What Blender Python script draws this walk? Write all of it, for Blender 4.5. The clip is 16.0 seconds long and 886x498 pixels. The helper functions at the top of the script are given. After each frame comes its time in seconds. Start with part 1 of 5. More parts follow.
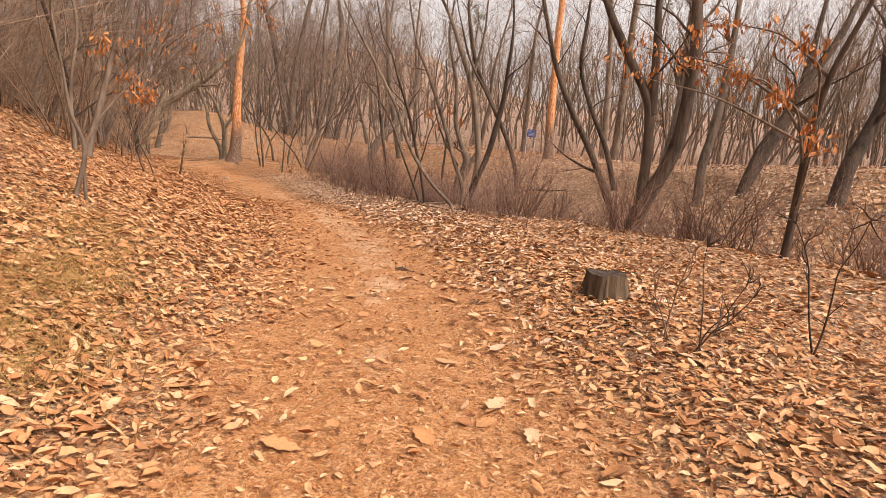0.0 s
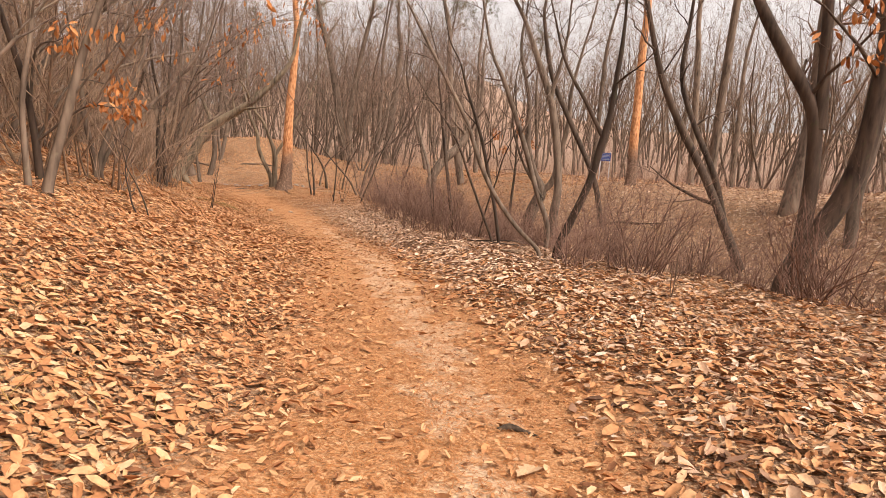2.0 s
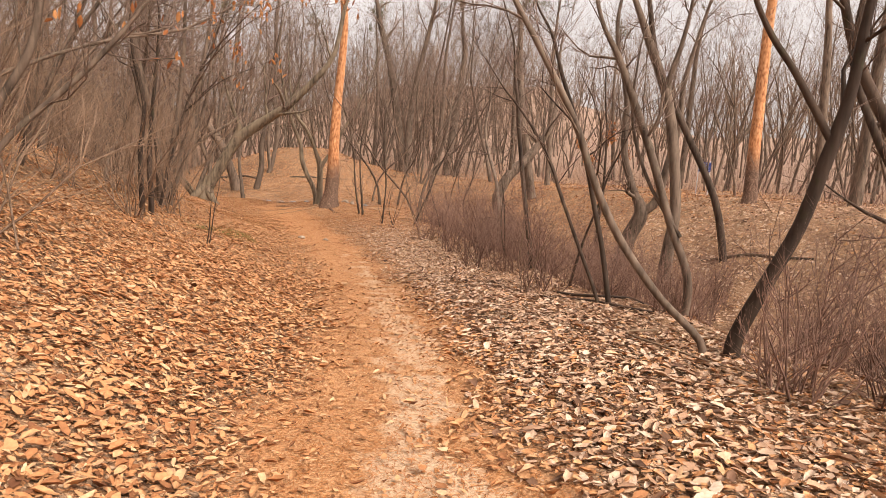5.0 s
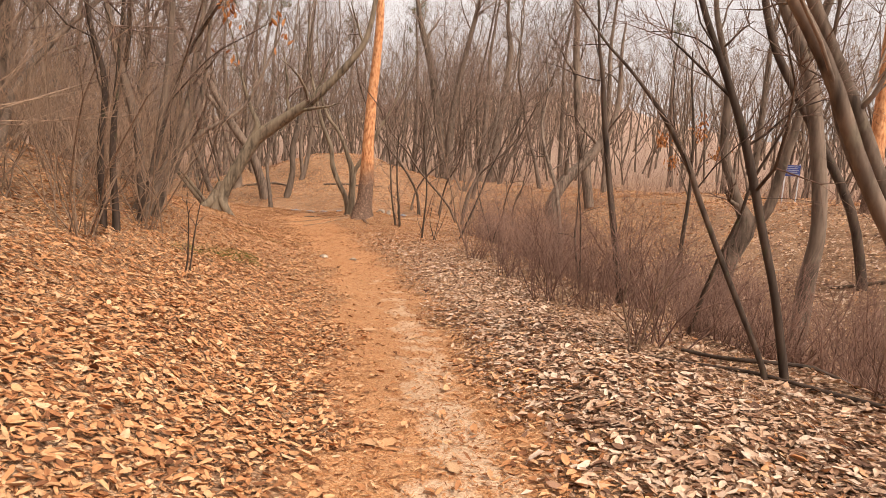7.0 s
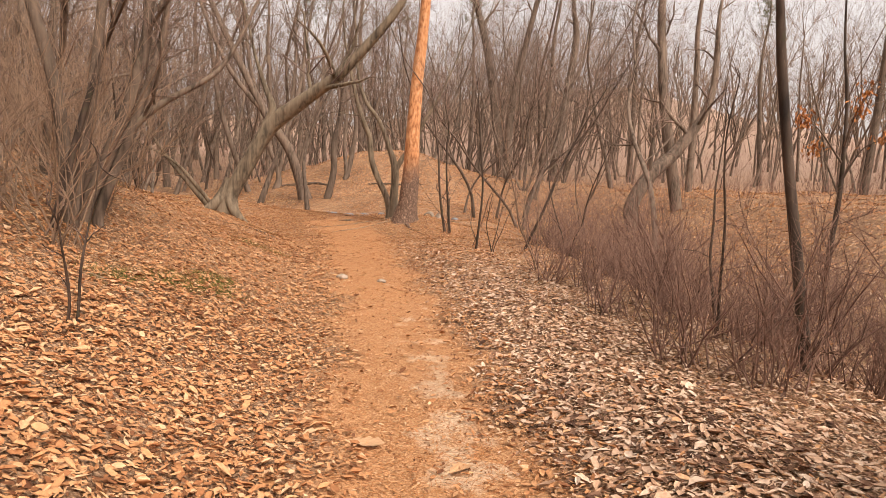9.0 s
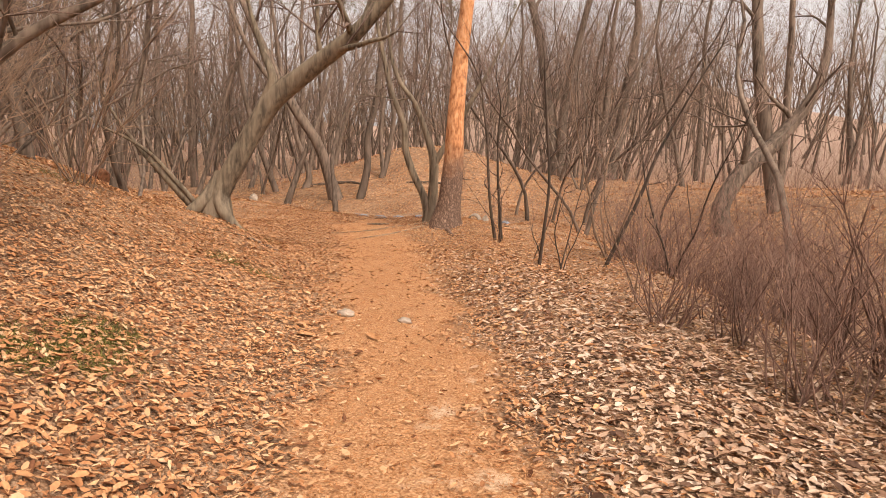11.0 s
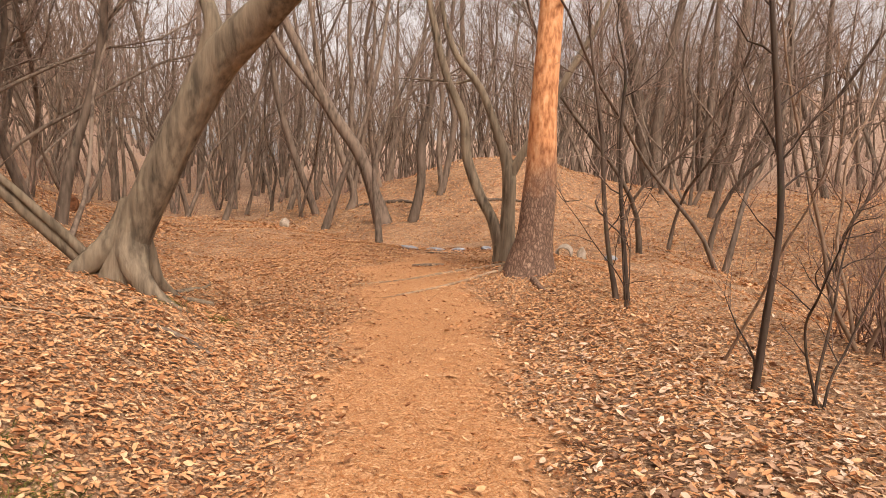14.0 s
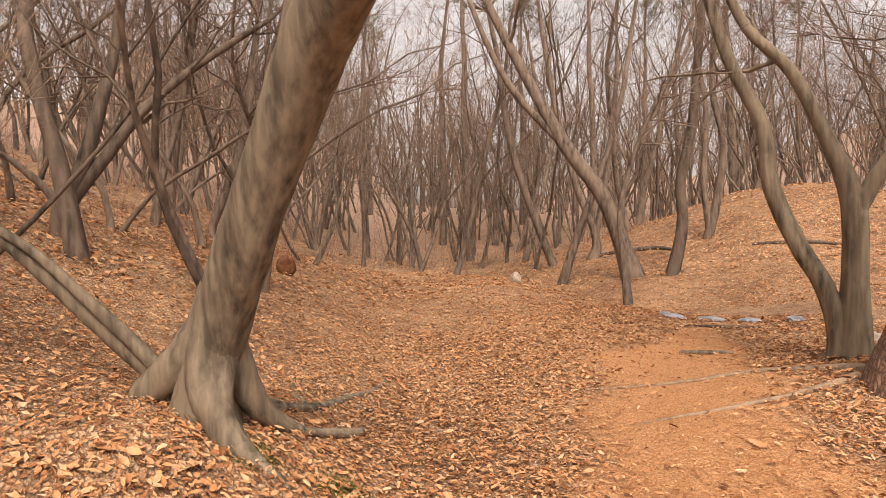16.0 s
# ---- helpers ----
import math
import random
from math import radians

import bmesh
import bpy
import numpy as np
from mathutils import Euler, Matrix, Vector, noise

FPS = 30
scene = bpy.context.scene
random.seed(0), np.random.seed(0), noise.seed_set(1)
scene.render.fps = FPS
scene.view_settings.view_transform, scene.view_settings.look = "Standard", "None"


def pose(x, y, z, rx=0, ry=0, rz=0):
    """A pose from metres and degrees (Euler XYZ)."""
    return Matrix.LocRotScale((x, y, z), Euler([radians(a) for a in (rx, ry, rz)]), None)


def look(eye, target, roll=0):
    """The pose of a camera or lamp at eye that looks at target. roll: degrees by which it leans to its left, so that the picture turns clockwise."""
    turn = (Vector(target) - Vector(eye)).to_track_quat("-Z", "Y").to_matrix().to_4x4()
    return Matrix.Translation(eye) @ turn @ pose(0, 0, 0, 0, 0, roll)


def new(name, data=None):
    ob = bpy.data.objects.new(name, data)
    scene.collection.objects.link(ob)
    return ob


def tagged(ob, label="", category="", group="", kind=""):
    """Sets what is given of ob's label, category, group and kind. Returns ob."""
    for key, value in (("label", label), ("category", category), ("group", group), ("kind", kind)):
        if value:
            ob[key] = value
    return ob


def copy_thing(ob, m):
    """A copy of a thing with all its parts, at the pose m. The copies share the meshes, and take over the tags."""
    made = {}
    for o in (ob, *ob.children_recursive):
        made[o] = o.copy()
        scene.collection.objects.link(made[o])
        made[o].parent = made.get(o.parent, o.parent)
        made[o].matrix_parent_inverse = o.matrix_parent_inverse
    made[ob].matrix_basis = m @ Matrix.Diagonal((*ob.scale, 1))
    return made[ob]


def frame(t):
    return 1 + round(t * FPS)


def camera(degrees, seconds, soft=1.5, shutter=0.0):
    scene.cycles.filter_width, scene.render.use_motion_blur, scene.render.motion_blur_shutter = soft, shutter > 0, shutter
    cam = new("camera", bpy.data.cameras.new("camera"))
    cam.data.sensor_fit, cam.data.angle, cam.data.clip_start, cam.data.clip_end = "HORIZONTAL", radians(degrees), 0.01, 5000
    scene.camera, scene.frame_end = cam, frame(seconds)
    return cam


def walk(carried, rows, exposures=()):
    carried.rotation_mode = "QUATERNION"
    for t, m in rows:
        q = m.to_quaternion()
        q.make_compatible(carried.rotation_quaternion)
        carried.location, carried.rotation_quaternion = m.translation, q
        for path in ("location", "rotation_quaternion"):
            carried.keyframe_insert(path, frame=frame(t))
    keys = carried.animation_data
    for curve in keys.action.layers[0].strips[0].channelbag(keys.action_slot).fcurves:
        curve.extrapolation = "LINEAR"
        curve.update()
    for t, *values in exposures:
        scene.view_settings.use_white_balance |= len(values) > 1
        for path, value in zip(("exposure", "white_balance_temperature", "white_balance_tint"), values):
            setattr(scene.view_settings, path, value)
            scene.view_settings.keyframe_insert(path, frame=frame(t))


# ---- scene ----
cam = camera(75.2, 16.0, soft=0.7)

PATH = [
    (0, (-0.102, 0.654, 1.469), (-0.108, 2.625, 1.131), 4.6),
    (0.5, (-0.3, 1.383, 1.525), (-0.363, 3.356, 1.205), 4.5),
    (1, (-0.421, 2.165, 1.525), (-0.532, 4.139, 1.224), 4.4),
    (1.5, (-0.581, 2.896, 1.529), (-0.743, 4.869, 1.244), 4.3),
    (2, (-0.658, 3.672, 1.518), (-0.863, 5.642, 1.247), 4.2),
    (2.5, (-0.793, 4.392, 1.539), (-1.037, 6.36, 1.28), 4.0),
    (3, (-0.832, 5.073, 1.587), (-1.125, 7.035, 1.333), 4.2),
    (3.5, (-0.923, 5.761, 1.622), (-1.253, 7.717, 1.366), 4.2),
    (4, (-1.028, 6.454, 1.673), (-1.397, 8.403, 1.416), 4.1),
    (4.5, (-1.19, 7.089, 1.721), (-1.585, 9.033, 1.463), 4.0),
    (7, (-2.379, 10.534, 1.619), (-2.932, 12.441, 1.381), 3.7),
    (7.5, (-2.58, 11.385, 1.61), (-3.174, 13.281, 1.374), 3.5),
    (8, (-2.879, 12.193, 1.582), (-3.519, 14.074, 1.348), 3.6),
    (8.5, (-3.097, 13.022, 1.518), (-3.785, 14.885, 1.282), 3.5),
    (9, (-3.451, 13.812, 1.465), (-4.186, 15.656, 1.221), 3.4),
    (11.5, (-5.09, 17.401, 1.281), (-5.994, 19.167, 1.034), 2.9),
    (12, (-5.475, 18.121, 1.298), (-6.413, 19.87, 1.052), 2.6),
    (12.5, (-5.905, 18.862, 1.308), (-6.883, 20.591, 1.071), 2.4),
    (13, (-6.312, 19.549, 1.35), (-7.321, 21.261, 1.122), 2.2),
    (13.5, (-6.752, 20.247, 1.366), (-7.791, 21.942, 1.149), 2.1),
    (14, (-7.144, 20.911, 1.379), (-8.219, 22.585, 1.168), 1.9),
    (14.5, (-7.575, 21.52, 1.411), (-8.767, 23.115, 1.227), 1.3),
    (15, (-7.999, 22.116, 1.423), (-9.376, 23.561, 1.295), 0.3),
    (15.5, (-8.491, 22.627, 1.447), (-10.043, 23.886, 1.367), -0.7),
    (16, (-8.967, 23.207, 1.476), (-10.645, 24.293, 1.41), -0.8),
]
walk(cam, [(t, look(eye, target, roll)) for t, eye, target, roll in PATH],
     exposures=((0, 0.95, 7200, 17), (16, 0.95, 7200, 17)))

# ---------------------------------------------------------------- light: bright hazy winter sky
SUN_EL, SUN_AZ = radians(52), radians(120)
world = bpy.data.worlds.new("world")
scene.world = world
world.use_nodes = True
wn = world.node_tree
sky = wn.nodes.new("ShaderNodeTexSky")
sky.sky_type, sky.sun_disc = "NISHITA", False
sky.sun_elevation, sky.sun_rotation = SUN_EL, SUN_AZ
sky.air_density, sky.dust_density, sky.ozone_density = 1.0, 5.0, 1.0
pale = wn.nodes.new("ShaderNodeHueSaturation")
pale.inputs["Saturation"].default_value = 0.1
wn.links.new(sky.outputs[0], pale.inputs["Color"])
wn.links.new(pale.outputs[0], wn.nodes["Background"].inputs["Color"])
wn.nodes["Background"].inputs["Strength"].default_value = 0.148
sun = new("sun", bpy.data.lights.new("sun", "SUN"))
sun.data.energy, sun.data.angle, sun.data.color = 1.05, radians(13), (1.0, 0.93, 0.82)
sun.matrix_world = look((math.sin(SUN_AZ) * 50, math.cos(SUN_AZ) * 50, 50 * math.tan(SUN_EL)), (0, 0, 0))

# ---------------------------------------------------------------- materials
def material(name, rough=0.9):
    m = bpy.data.materials.new(name)
    m.use_nodes = True
    b = m.node_tree.nodes["Principled BSDF"]
    b.inputs["Roughness"].default_value = rough
    b.inputs["Specular IOR Level"].default_value = 0.25
    return m, m.node_tree.nodes, m.node_tree.links, b


def ramp(nodes, links, source, stops):
    r = nodes.new("ShaderNodeValToRGB")
    el = r.color_ramp.elements
    while len(el) < len(stops):
        el.new(0.5)
    for e, (at, c) in zip(el, stops):
        e.position, e.color = at, (*c, 1)
    links.new(source, r.inputs[0])
    return r.outputs[0]


def tex(nodes, links, kind, scale, stretch=(1, 1, 1), detail=4, coord="Object"):
    c = nodes.new("ShaderNodeTexCoord")
    mp = nodes.new("ShaderNodeMapping")
    mp.inputs["Scale"].default_value = stretch
    links.new(c.outputs[coord], mp.inputs[0])
    t = nodes.new(kind)
    t.inputs["Scale"].default_value = scale
    if "Detail" in t.inputs:
        t.inputs["Detail"].default_value = detail
    links.new(mp.outputs[0], t.inputs["Vector"])
    return t


def mix(nodes, links, fac, a, b, how="MIX"):
    m = nodes.new("ShaderNodeMix")
    m.data_type, m.blend_type = "RGBA", how
    for socket, v in ((m.inputs[0], fac), (m.inputs[6], a), (m.inputs[7], b)):
        if isinstance(v, (int, float)):
            socket.default_value = v
        elif isinstance(v, tuple):
            socket.default_value = (*v, 1)
        else:
            links.new(v, socket)
    return m.outputs[2]


def bump(nodes, links, height, bsdf, strength=0.5, dist=0.02):
    b = nodes.new("ShaderNodeBump")
    b.inputs["Strength"].default_value, b.inputs["Distance"].default_value = strength, dist
    links.new(height, b.inputs["Height"])
    links.new(b.outputs[0], bsdf.inputs["Normal"])


def bark(name, dark, light, moss=None, furrow=14.0, stretch=(1, 1, 0.18), strength=0.7, tone=0.25):
    m, n, l, b = material(name)
    fine = tex(n, l, "ShaderNodeTexNoise", furrow, stretch, 6)
    patch = tex(n, l, "ShaderNodeTexNoise", 2.2, (1, 1, 0.5), 3)
    c = ramp(n, l, fine.outputs["Fac"], [(0.32, dark), (0.68, light)])
    c = mix(n, l, ramp(n, l, patch.outputs["Fac"], [(0.42, (0, 0, 0)), (0.62, (1, 1, 1))]), c,
            mix(n, l, 0.5, c, tuple(v * 1.25 for v in light)))
    if moss:
        spots = tex(n, l, "ShaderNodeTexNoise", 13, (1, 1, 0.45), 6)
        c = mix(n, l, ramp(n, l, spots.outputs["Fac"], [(0.58, (0, 0, 0)), (0.82, (1, 1, 1))]), c, moss)
    info = n.new("ShaderNodeObjectInfo")
    hs = n.new("ShaderNodeHueSaturation")
    mr = n.new("ShaderNodeMapRange")
    mr.inputs["To Min"].default_value, mr.inputs["To Max"].default_value = 1 - tone, 1 + tone
    l.new(info.outputs["Random"], mr.inputs["Value"])
    l.new(mr.outputs[0], hs.inputs["Value"])
    l.new(c, hs.inputs["Color"])
    l.new(hs.outputs[0], b.inputs["Base Color"])
    bump(n, l, fine.outputs["Fac"], b, strength, 0.02)
    return m


BARK = bark("bark_brown_grey", (0.052, 0.037, 0.027), (0.19, 0.136, 0.1), (0.19, 0.155, 0.108))
BARK_DARK = bark("bark_dark", (0.024, 0.016, 0.012), (0.09, 0.06, 0.043), (0.06, 0.058, 0.028))
BARK_LEAN = bark("bark_grey_olive", (0.05, 0.038, 0.026), (0.23, 0.175, 0.12), (0.25, 0.205, 0.14), 17, (1, 1, 0.13), 1.2, 0.02)
# pale twigs of shrubs and saplings; also carries the haze colour of far branches
PALE_AND_HAZED_TWIG = bark("bark_pale_and_hazed_twig", (0.12, 0.073, 0.046), (0.3, 0.195, 0.13), None, 30, (1, 1, 0.3), 0.2, 0.25)
TWIG = bark("bark_twig", (0.085, 0.053, 0.038), (0.22, 0.145, 0.108), None, 30, (1, 1, 0.3), 0.2, 0.3)
SHRUB = bark("bark_shrub", (0.085, 0.045, 0.032), (0.25, 0.145, 0.105), None, 30, (1, 1, 0.3), 0.2, 0.2)
ROOT = bark("bark_root", (0.14, 0.086, 0.053), (0.29, 0.2, 0.13), None, 18, (1, 1, 1), 0.6, 0.1)


def pine_bark():
    m, n, l, b = material("bark_red_pine", 0.85)
    plates = tex(n, l, "ShaderNodeTexVoronoi", 15, (1.7, 1.7, 0.62))
    plates.feature = "DISTANCE_TO_EDGE"
    bend = tex(n, l, "ShaderNodeTexNoise", 9, (1, 1, 0.7), 5)
    spread = n.new("ShaderNodeVectorMath")
    spread.operation = "MULTIPLY_ADD"
    l.new(bend.outputs["Color"], spread.inputs[0])
    spread.inputs[1].default_value = (0.16, 0.16, 0.16)
    l.new(plates.inputs["Vector"].links[0].from_socket, spread.inputs[2])
    l.new(spread.outputs[0], plates.inputs["Vector"])
    flakes = tex(n, l, "ShaderNodeTexNoise", 16, (1, 1, 0.4), 6)
    low = mix(n, l, ramp(n, l, plates.outputs["Distance"], [(0.01, (0, 0, 0)), (0.16, (1, 1, 1))]), (0.1, 0.058, 0.04),
              ramp(n, l, flakes.outputs["Fac"], [(0.35, (0.22, 0.13, 0.088)), (0.7, (0.42, 0.275, 0.19))]))
    high = ramp(n, l, flakes.outputs["Fac"], [(0.3, (0.3, 0.11, 0.045)), (0.5, (0.6, 0.27, 0.12)), (0.72, (0.72, 0.4, 0.21))])
    c = n.new("ShaderNodeTexCoord")
    s = n.new("ShaderNodeSeparateXYZ")
    l.new(c.outputs["Object"], s.inputs[0])
    wob = n.new("ShaderNodeMath")
    wob.operation = "MULTIPLY_ADD"
    l.new(tex(n, l, "ShaderNodeTexNoise", 3, (1, 1, 1), 4).outputs["Fac"], wob.inputs[0])
    wob.inputs[1].default_value = 1.2
    l.new(s.outputs["Z"], wob.inputs[2])
    mr = n.new("ShaderNodeMapRange")
    mr.inputs["From Min"].default_value, mr.inputs["From Max"].default_value = 1.7, 2.7
    l.new(wob.outputs[0], mr.inputs["Value"])
    l.new(mix(n, l, mr.outputs[0], low, high), b.inputs["Base Color"])
    h = mix(n, l, mr.outputs[0], plates.outputs["Distance"], flakes.outputs["Fac"])
    bump(n, l, h, b, 0.8, 0.035)
    return m


PINE_BARK = pine_bark()


def leaf_material(name, stops, rough=0.75):
    m, n, l, b = material(name, rough)
    g = n.new("ShaderNodeNewGeometry")
    c = ramp(n, l, g.outputs["Random Per Island"], stops)
    mott = tex(n, l, "ShaderNodeTexNoise", 45, (1, 1, 1), 3)
    c = mix(n, l, 0.35, c, ramp(n, l, mott.outputs["Fac"], [(0.3, (0.25, 0.18, 0.12)), (0.7, (1, 1, 1))]), "MULTIPLY")
    l.new(c, b.inputs["Base Color"])
    return m


LITTER_WARM = leaf_material("dead_leaves_tan", [(0.0, (0.15, 0.058, 0.026)), (0.13, (0.33, 0.138, 0.057)), (0.38, (0.5, 0.23, 0.098)), (0.62, (0.57, 0.295, 0.138)), (0.86, (0.62, 0.355, 0.182)), (1.0, (0.68, 0.45, 0.27))])
LITTER_PALE = leaf_material("dead_leaves_pale", [(0.0, (0.09, 0.045, 0.028)), (0.16, (0.28, 0.15, 0.09)), (0.42, (0.52, 0.32, 0.2)), (0.65, (0.62, 0.43, 0.3)), (0.88, (0.7, 0.54, 0.41)), (1.0, (0.6, 0.31, 0.14))])
OAK_LEAF = leaf_material("dry_oak_leaves", [(0.0, (0.3, 0.1, 0.03)), (0.5, (0.5, 0.19, 0.06)), (1.0, (0.6, 0.28, 0.11))])
NEEDLE = leaf_material("fallen_needles", [(0.0, (0.34, 0.12, 0.035)), (0.5, (0.5, 0.2, 0.065)), (1.0, (0.6, 0.3, 0.13))])
CRUMB = leaf_material("leaf_crumbs", [(0.0, (0.16, 0.065, 0.03)), (0.4, (0.36, 0.15, 0.055)), (0.75, (0.5, 0.24, 0.1)), (1.0, (0.62, 0.4, 0.24))])
PINE_GREEN = leaf_material("pine_needles", [(0.0, (0.06, 0.065, 0.022)), (0.5, (0.11, 0.105, 0.04)), (1.0, (0.17, 0.15, 0.06))])
GRASS_DRY = leaf_material("dry_grass", [(0.0, (0.35, 0.18, 0.06)), (0.6, (0.5, 0.29, 0.11)), (1.0, (0.3, 0.22, 0.06))])
MOSS = leaf_material("moss", [(0.0, (0.07, 0.075, 0.014)), (0.6, (0.16, 0.15, 0.03)), (1.0, (0.26, 0.21, 0.06))])


def ground_material():
    m, n, l, b = material("forest_floor")
    cells = tex(n, l, "ShaderNodeTexVoronoi", 21, (1, 1.6, 1))
    small = tex(n, l, "ShaderNodeTexVoronoi", 44, (1.7, 1, 1))
    sep = n.new("ShaderNodeSeparateColor")
    l.new(cells.outputs["Color"], sep.inputs[0])
    sep2 = n.new("ShaderNodeSeparateColor")
    l.new(small.outputs["Color"], sep2.inputs[0])
    # darker than the loose leaves, so shade in the gaps is in the colour
    stops = [(0.0, (0.08, 0.035, 0.018)), (0.35, (0.25, 0.112, 0.05)), (0.65, (0.43, 0.205, 0.094)), (0.85, (0.54, 0.3, 0.15)), (1.0, (0.6, 0.41, 0.26))]
    leaves = mix(n, l, 0.5, ramp(n, l, sep.outputs[0], stops), ramp(n, l, sep2.outputs[0], stops))
    # shade between leaves painted as dark edges round the cells
    gap_shade = tex(n, l, "ShaderNodeTexVoronoi", 21, (1, 1.6, 1))
    gap_shade.feature = "DISTANCE_TO_EDGE"
    leaves = mix(n, l, 0.75, leaves, ramp(n, l, gap_shade.outputs["Distance"], [(0.02, (0.25, 0.2, 0.17)), (0.12, (1, 1, 1))]), "MULTIPLY")
    broad = tex(n, l, "ShaderNodeTexNoise", 0.6, (1, 1, 1), 4)
    leaves = mix(n, l, 0.55, leaves, ramp(n, l, broad.outputs["Fac"], [(0.35, (0.5, 0.42, 0.38)), (0.65, (1, 1, 1))]), "MULTIPLY")
    drift = tex(n, l, "ShaderNodeTexNoise", 3.4, (1, 1, 1), 6)
    leaves = mix(n, l, 0.4, leaves, ramp(n, l, drift.outputs["Fac"], [(0.4, (0.32, 0.27, 0.24)), (0.56, (1, 1, 1))]), "MULTIPLY")
    # floor colour turns greyer between 30 and 55 m from mid-trail
    far_mix = n.new("ShaderNodeAttribute")
    far_mix.attribute_name = "far_tone"
    leaves = mix(n, l, far_mix.outputs["Fac"], leaves, ramp(n, l, sep2.outputs[0], [(0.0, (0.12, 0.073, 0.05)), (0.6, (0.26, 0.168, 0.12)), (1.0, (0.37, 0.25, 0.182))]))
    fine = tex(n, l, "ShaderNodeTexNoise", 60, (1, 1, 1), 6)
    mid = tex(n, l, "ShaderNodeTexNoise", 3.2, (1, 1, 1), 5)
    needles = ramp(n, l, fine.outputs["Fac"], [(0.3, (0.25, 0.108, 0.045)), (0.5, (0.44, 0.222, 0.102)), (0.7, (0.58, 0.34, 0.18))])
    bare = ramp(n, l, fine.outputs["Fac"], [(0.3, (0.46, 0.295, 0.175)), (0.7, (0.62, 0.445, 0.3))])
    at = n.new("ShaderNodeAttribute")
    at.attribute_name = "bare_soil"
    wear = n.new("ShaderNodeMath")
    wear.operation = "MULTIPLY_ADD"
    l.new(mid.outputs["Fac"], wear.inputs[0])
    wear.inputs[1].default_value = 1.6
    wear.inputs[2].default_value = -0.8
    add = n.new("ShaderNodeMath")
    l.new(wear.outputs[0], add.inputs[0])
    l.new(at.outputs["Fac"], add.inputs[1])
    soil = mix(n, l, ramp(n, l, add.outputs[0], [(0.45, (0, 0, 0)), (0.65, (1, 1, 1))]), needles, bare)
    tr = n.new("ShaderNodeAttribute")
    tr.attribute_name = "trail"
    add2 = n.new("ShaderNodeMath")
    half = n.new("ShaderNodeMath")
    half.operation = "MULTIPLY"
    half.inputs[1].default_value = 0.4
    l.new(wear.outputs[0], half.inputs[0])
    l.new(half.outputs[0], add2.inputs[0])
    l.new(tr.outputs["Fac"], add2.inputs[1])
    c = mix(n, l, ramp(n, l, add2.outputs[0], [(0.3, (0, 0, 0)), (0.7, (1, 1, 1))]), leaves, soil)
    l.new(c, b.inputs["Base Color"])
    h = mix(n, l, tr.outputs["Fac"], cells.outputs["Distance"], fine.outputs["Fac"])
    bump(n, l, h, b, 0.6, 0.03)
    return m


GROUND = ground_material()


def stone_material(name, dark, light, scale=9):
    m, n, l, b = material(name, 0.85)
    t = tex(n, l, "ShaderNodeTexNoise", scale, (1, 1, 1), 8)
    l.new(ramp(n, l, t.outputs["Fac"], [(0.3, dark), (0.7, light)]), b.inputs["Base Color"])
    bump(n, l, t.outputs["Fac"], b, 0.6, 0.02)
    return m


STONE = stone_material("pale_stone", (0.22, 0.165, 0.12), (0.45, 0.37, 0.29))
STONE_GREY = stone_material("blue_grey_stone", (0.13, 0.13, 0.14), (0.3, 0.31, 0.33))
WOOD_OLD = bark("weathered_wood", (0.012, 0.008, 0.006), (0.12, 0.08, 0.05), None, 26, (1, 1, 0.12), 1.0, 0.05)
WOOD_RED = stone_material("rotten_red_wood", (0.08, 0.03, 0.014), (0.24, 0.1, 0.045), 16)
PIPE = stone_material("old_concrete_pipe", (0.2, 0.15, 0.11), (0.34, 0.28, 0.22), 14)
SIGN_BLUE = stone_material("sign_blue_paint", (0.03, 0.045, 0.16), (0.04, 0.06, 0.2), 4)
SIGN_WHITE = stone_material("sign_pale_paint", (0.5, 0.5, 0.52), (0.6, 0.6, 0.62), 4)

BIG_LEAF, _n, _l, _b = material("large_dead_leaf", 0.75)
_info = _n.new("ShaderNodeObjectInfo")
_vein = tex(_n, _l, "ShaderNodeTexNoise", 9, (1, 6, 1), 5)
_c = mix(_n, _l, 0.5, ramp(_n, _l, _info.outputs["Random"], [(0.0, (0.5, 0.24, 0.1)), (0.4, (0.56, 0.32, 0.16)), (1.0, (0.6, 0.4, 0.24))]), ramp(_n, _l, _vein.outputs["Fac"], [(0.3, (0.35, 0.25, 0.18)), (0.7, (1, 1, 1))]), "MULTIPLY")
_l.new(_c, _b.inputs["Base Color"])

SIGN_TEXT = stone_material("sign_lettering", (0.2, 0.22, 0.3), (0.26, 0.28, 0.36), 4)

# ---------------------------------------------------------------- terrain
# trail centre line: x, y, height
TRAIL = np.array([(0.3, -14, -0.05), (0.2, -8, -0.02), (0.0, -3, 0.02), (-0.1, 0.65, 0.05), (-0.6, 3.2, 0.1), (-0.95, 6, 0.2),
                  (-1.6, 8.3, 0.17), (-2.5, 10.8, 0.09), (-3.45, 13.8, -0.1), (-5.1, 17.4, -0.35), (-6.75, 20.2, -0.27),
                  (-8.3, 22.4, -0.18), (-9.8, 24.6, -0.18), (-11.3, 26.8, -0.2), (-13.2, 29, -0.1), (-14.2, 31.5, 0.0)])
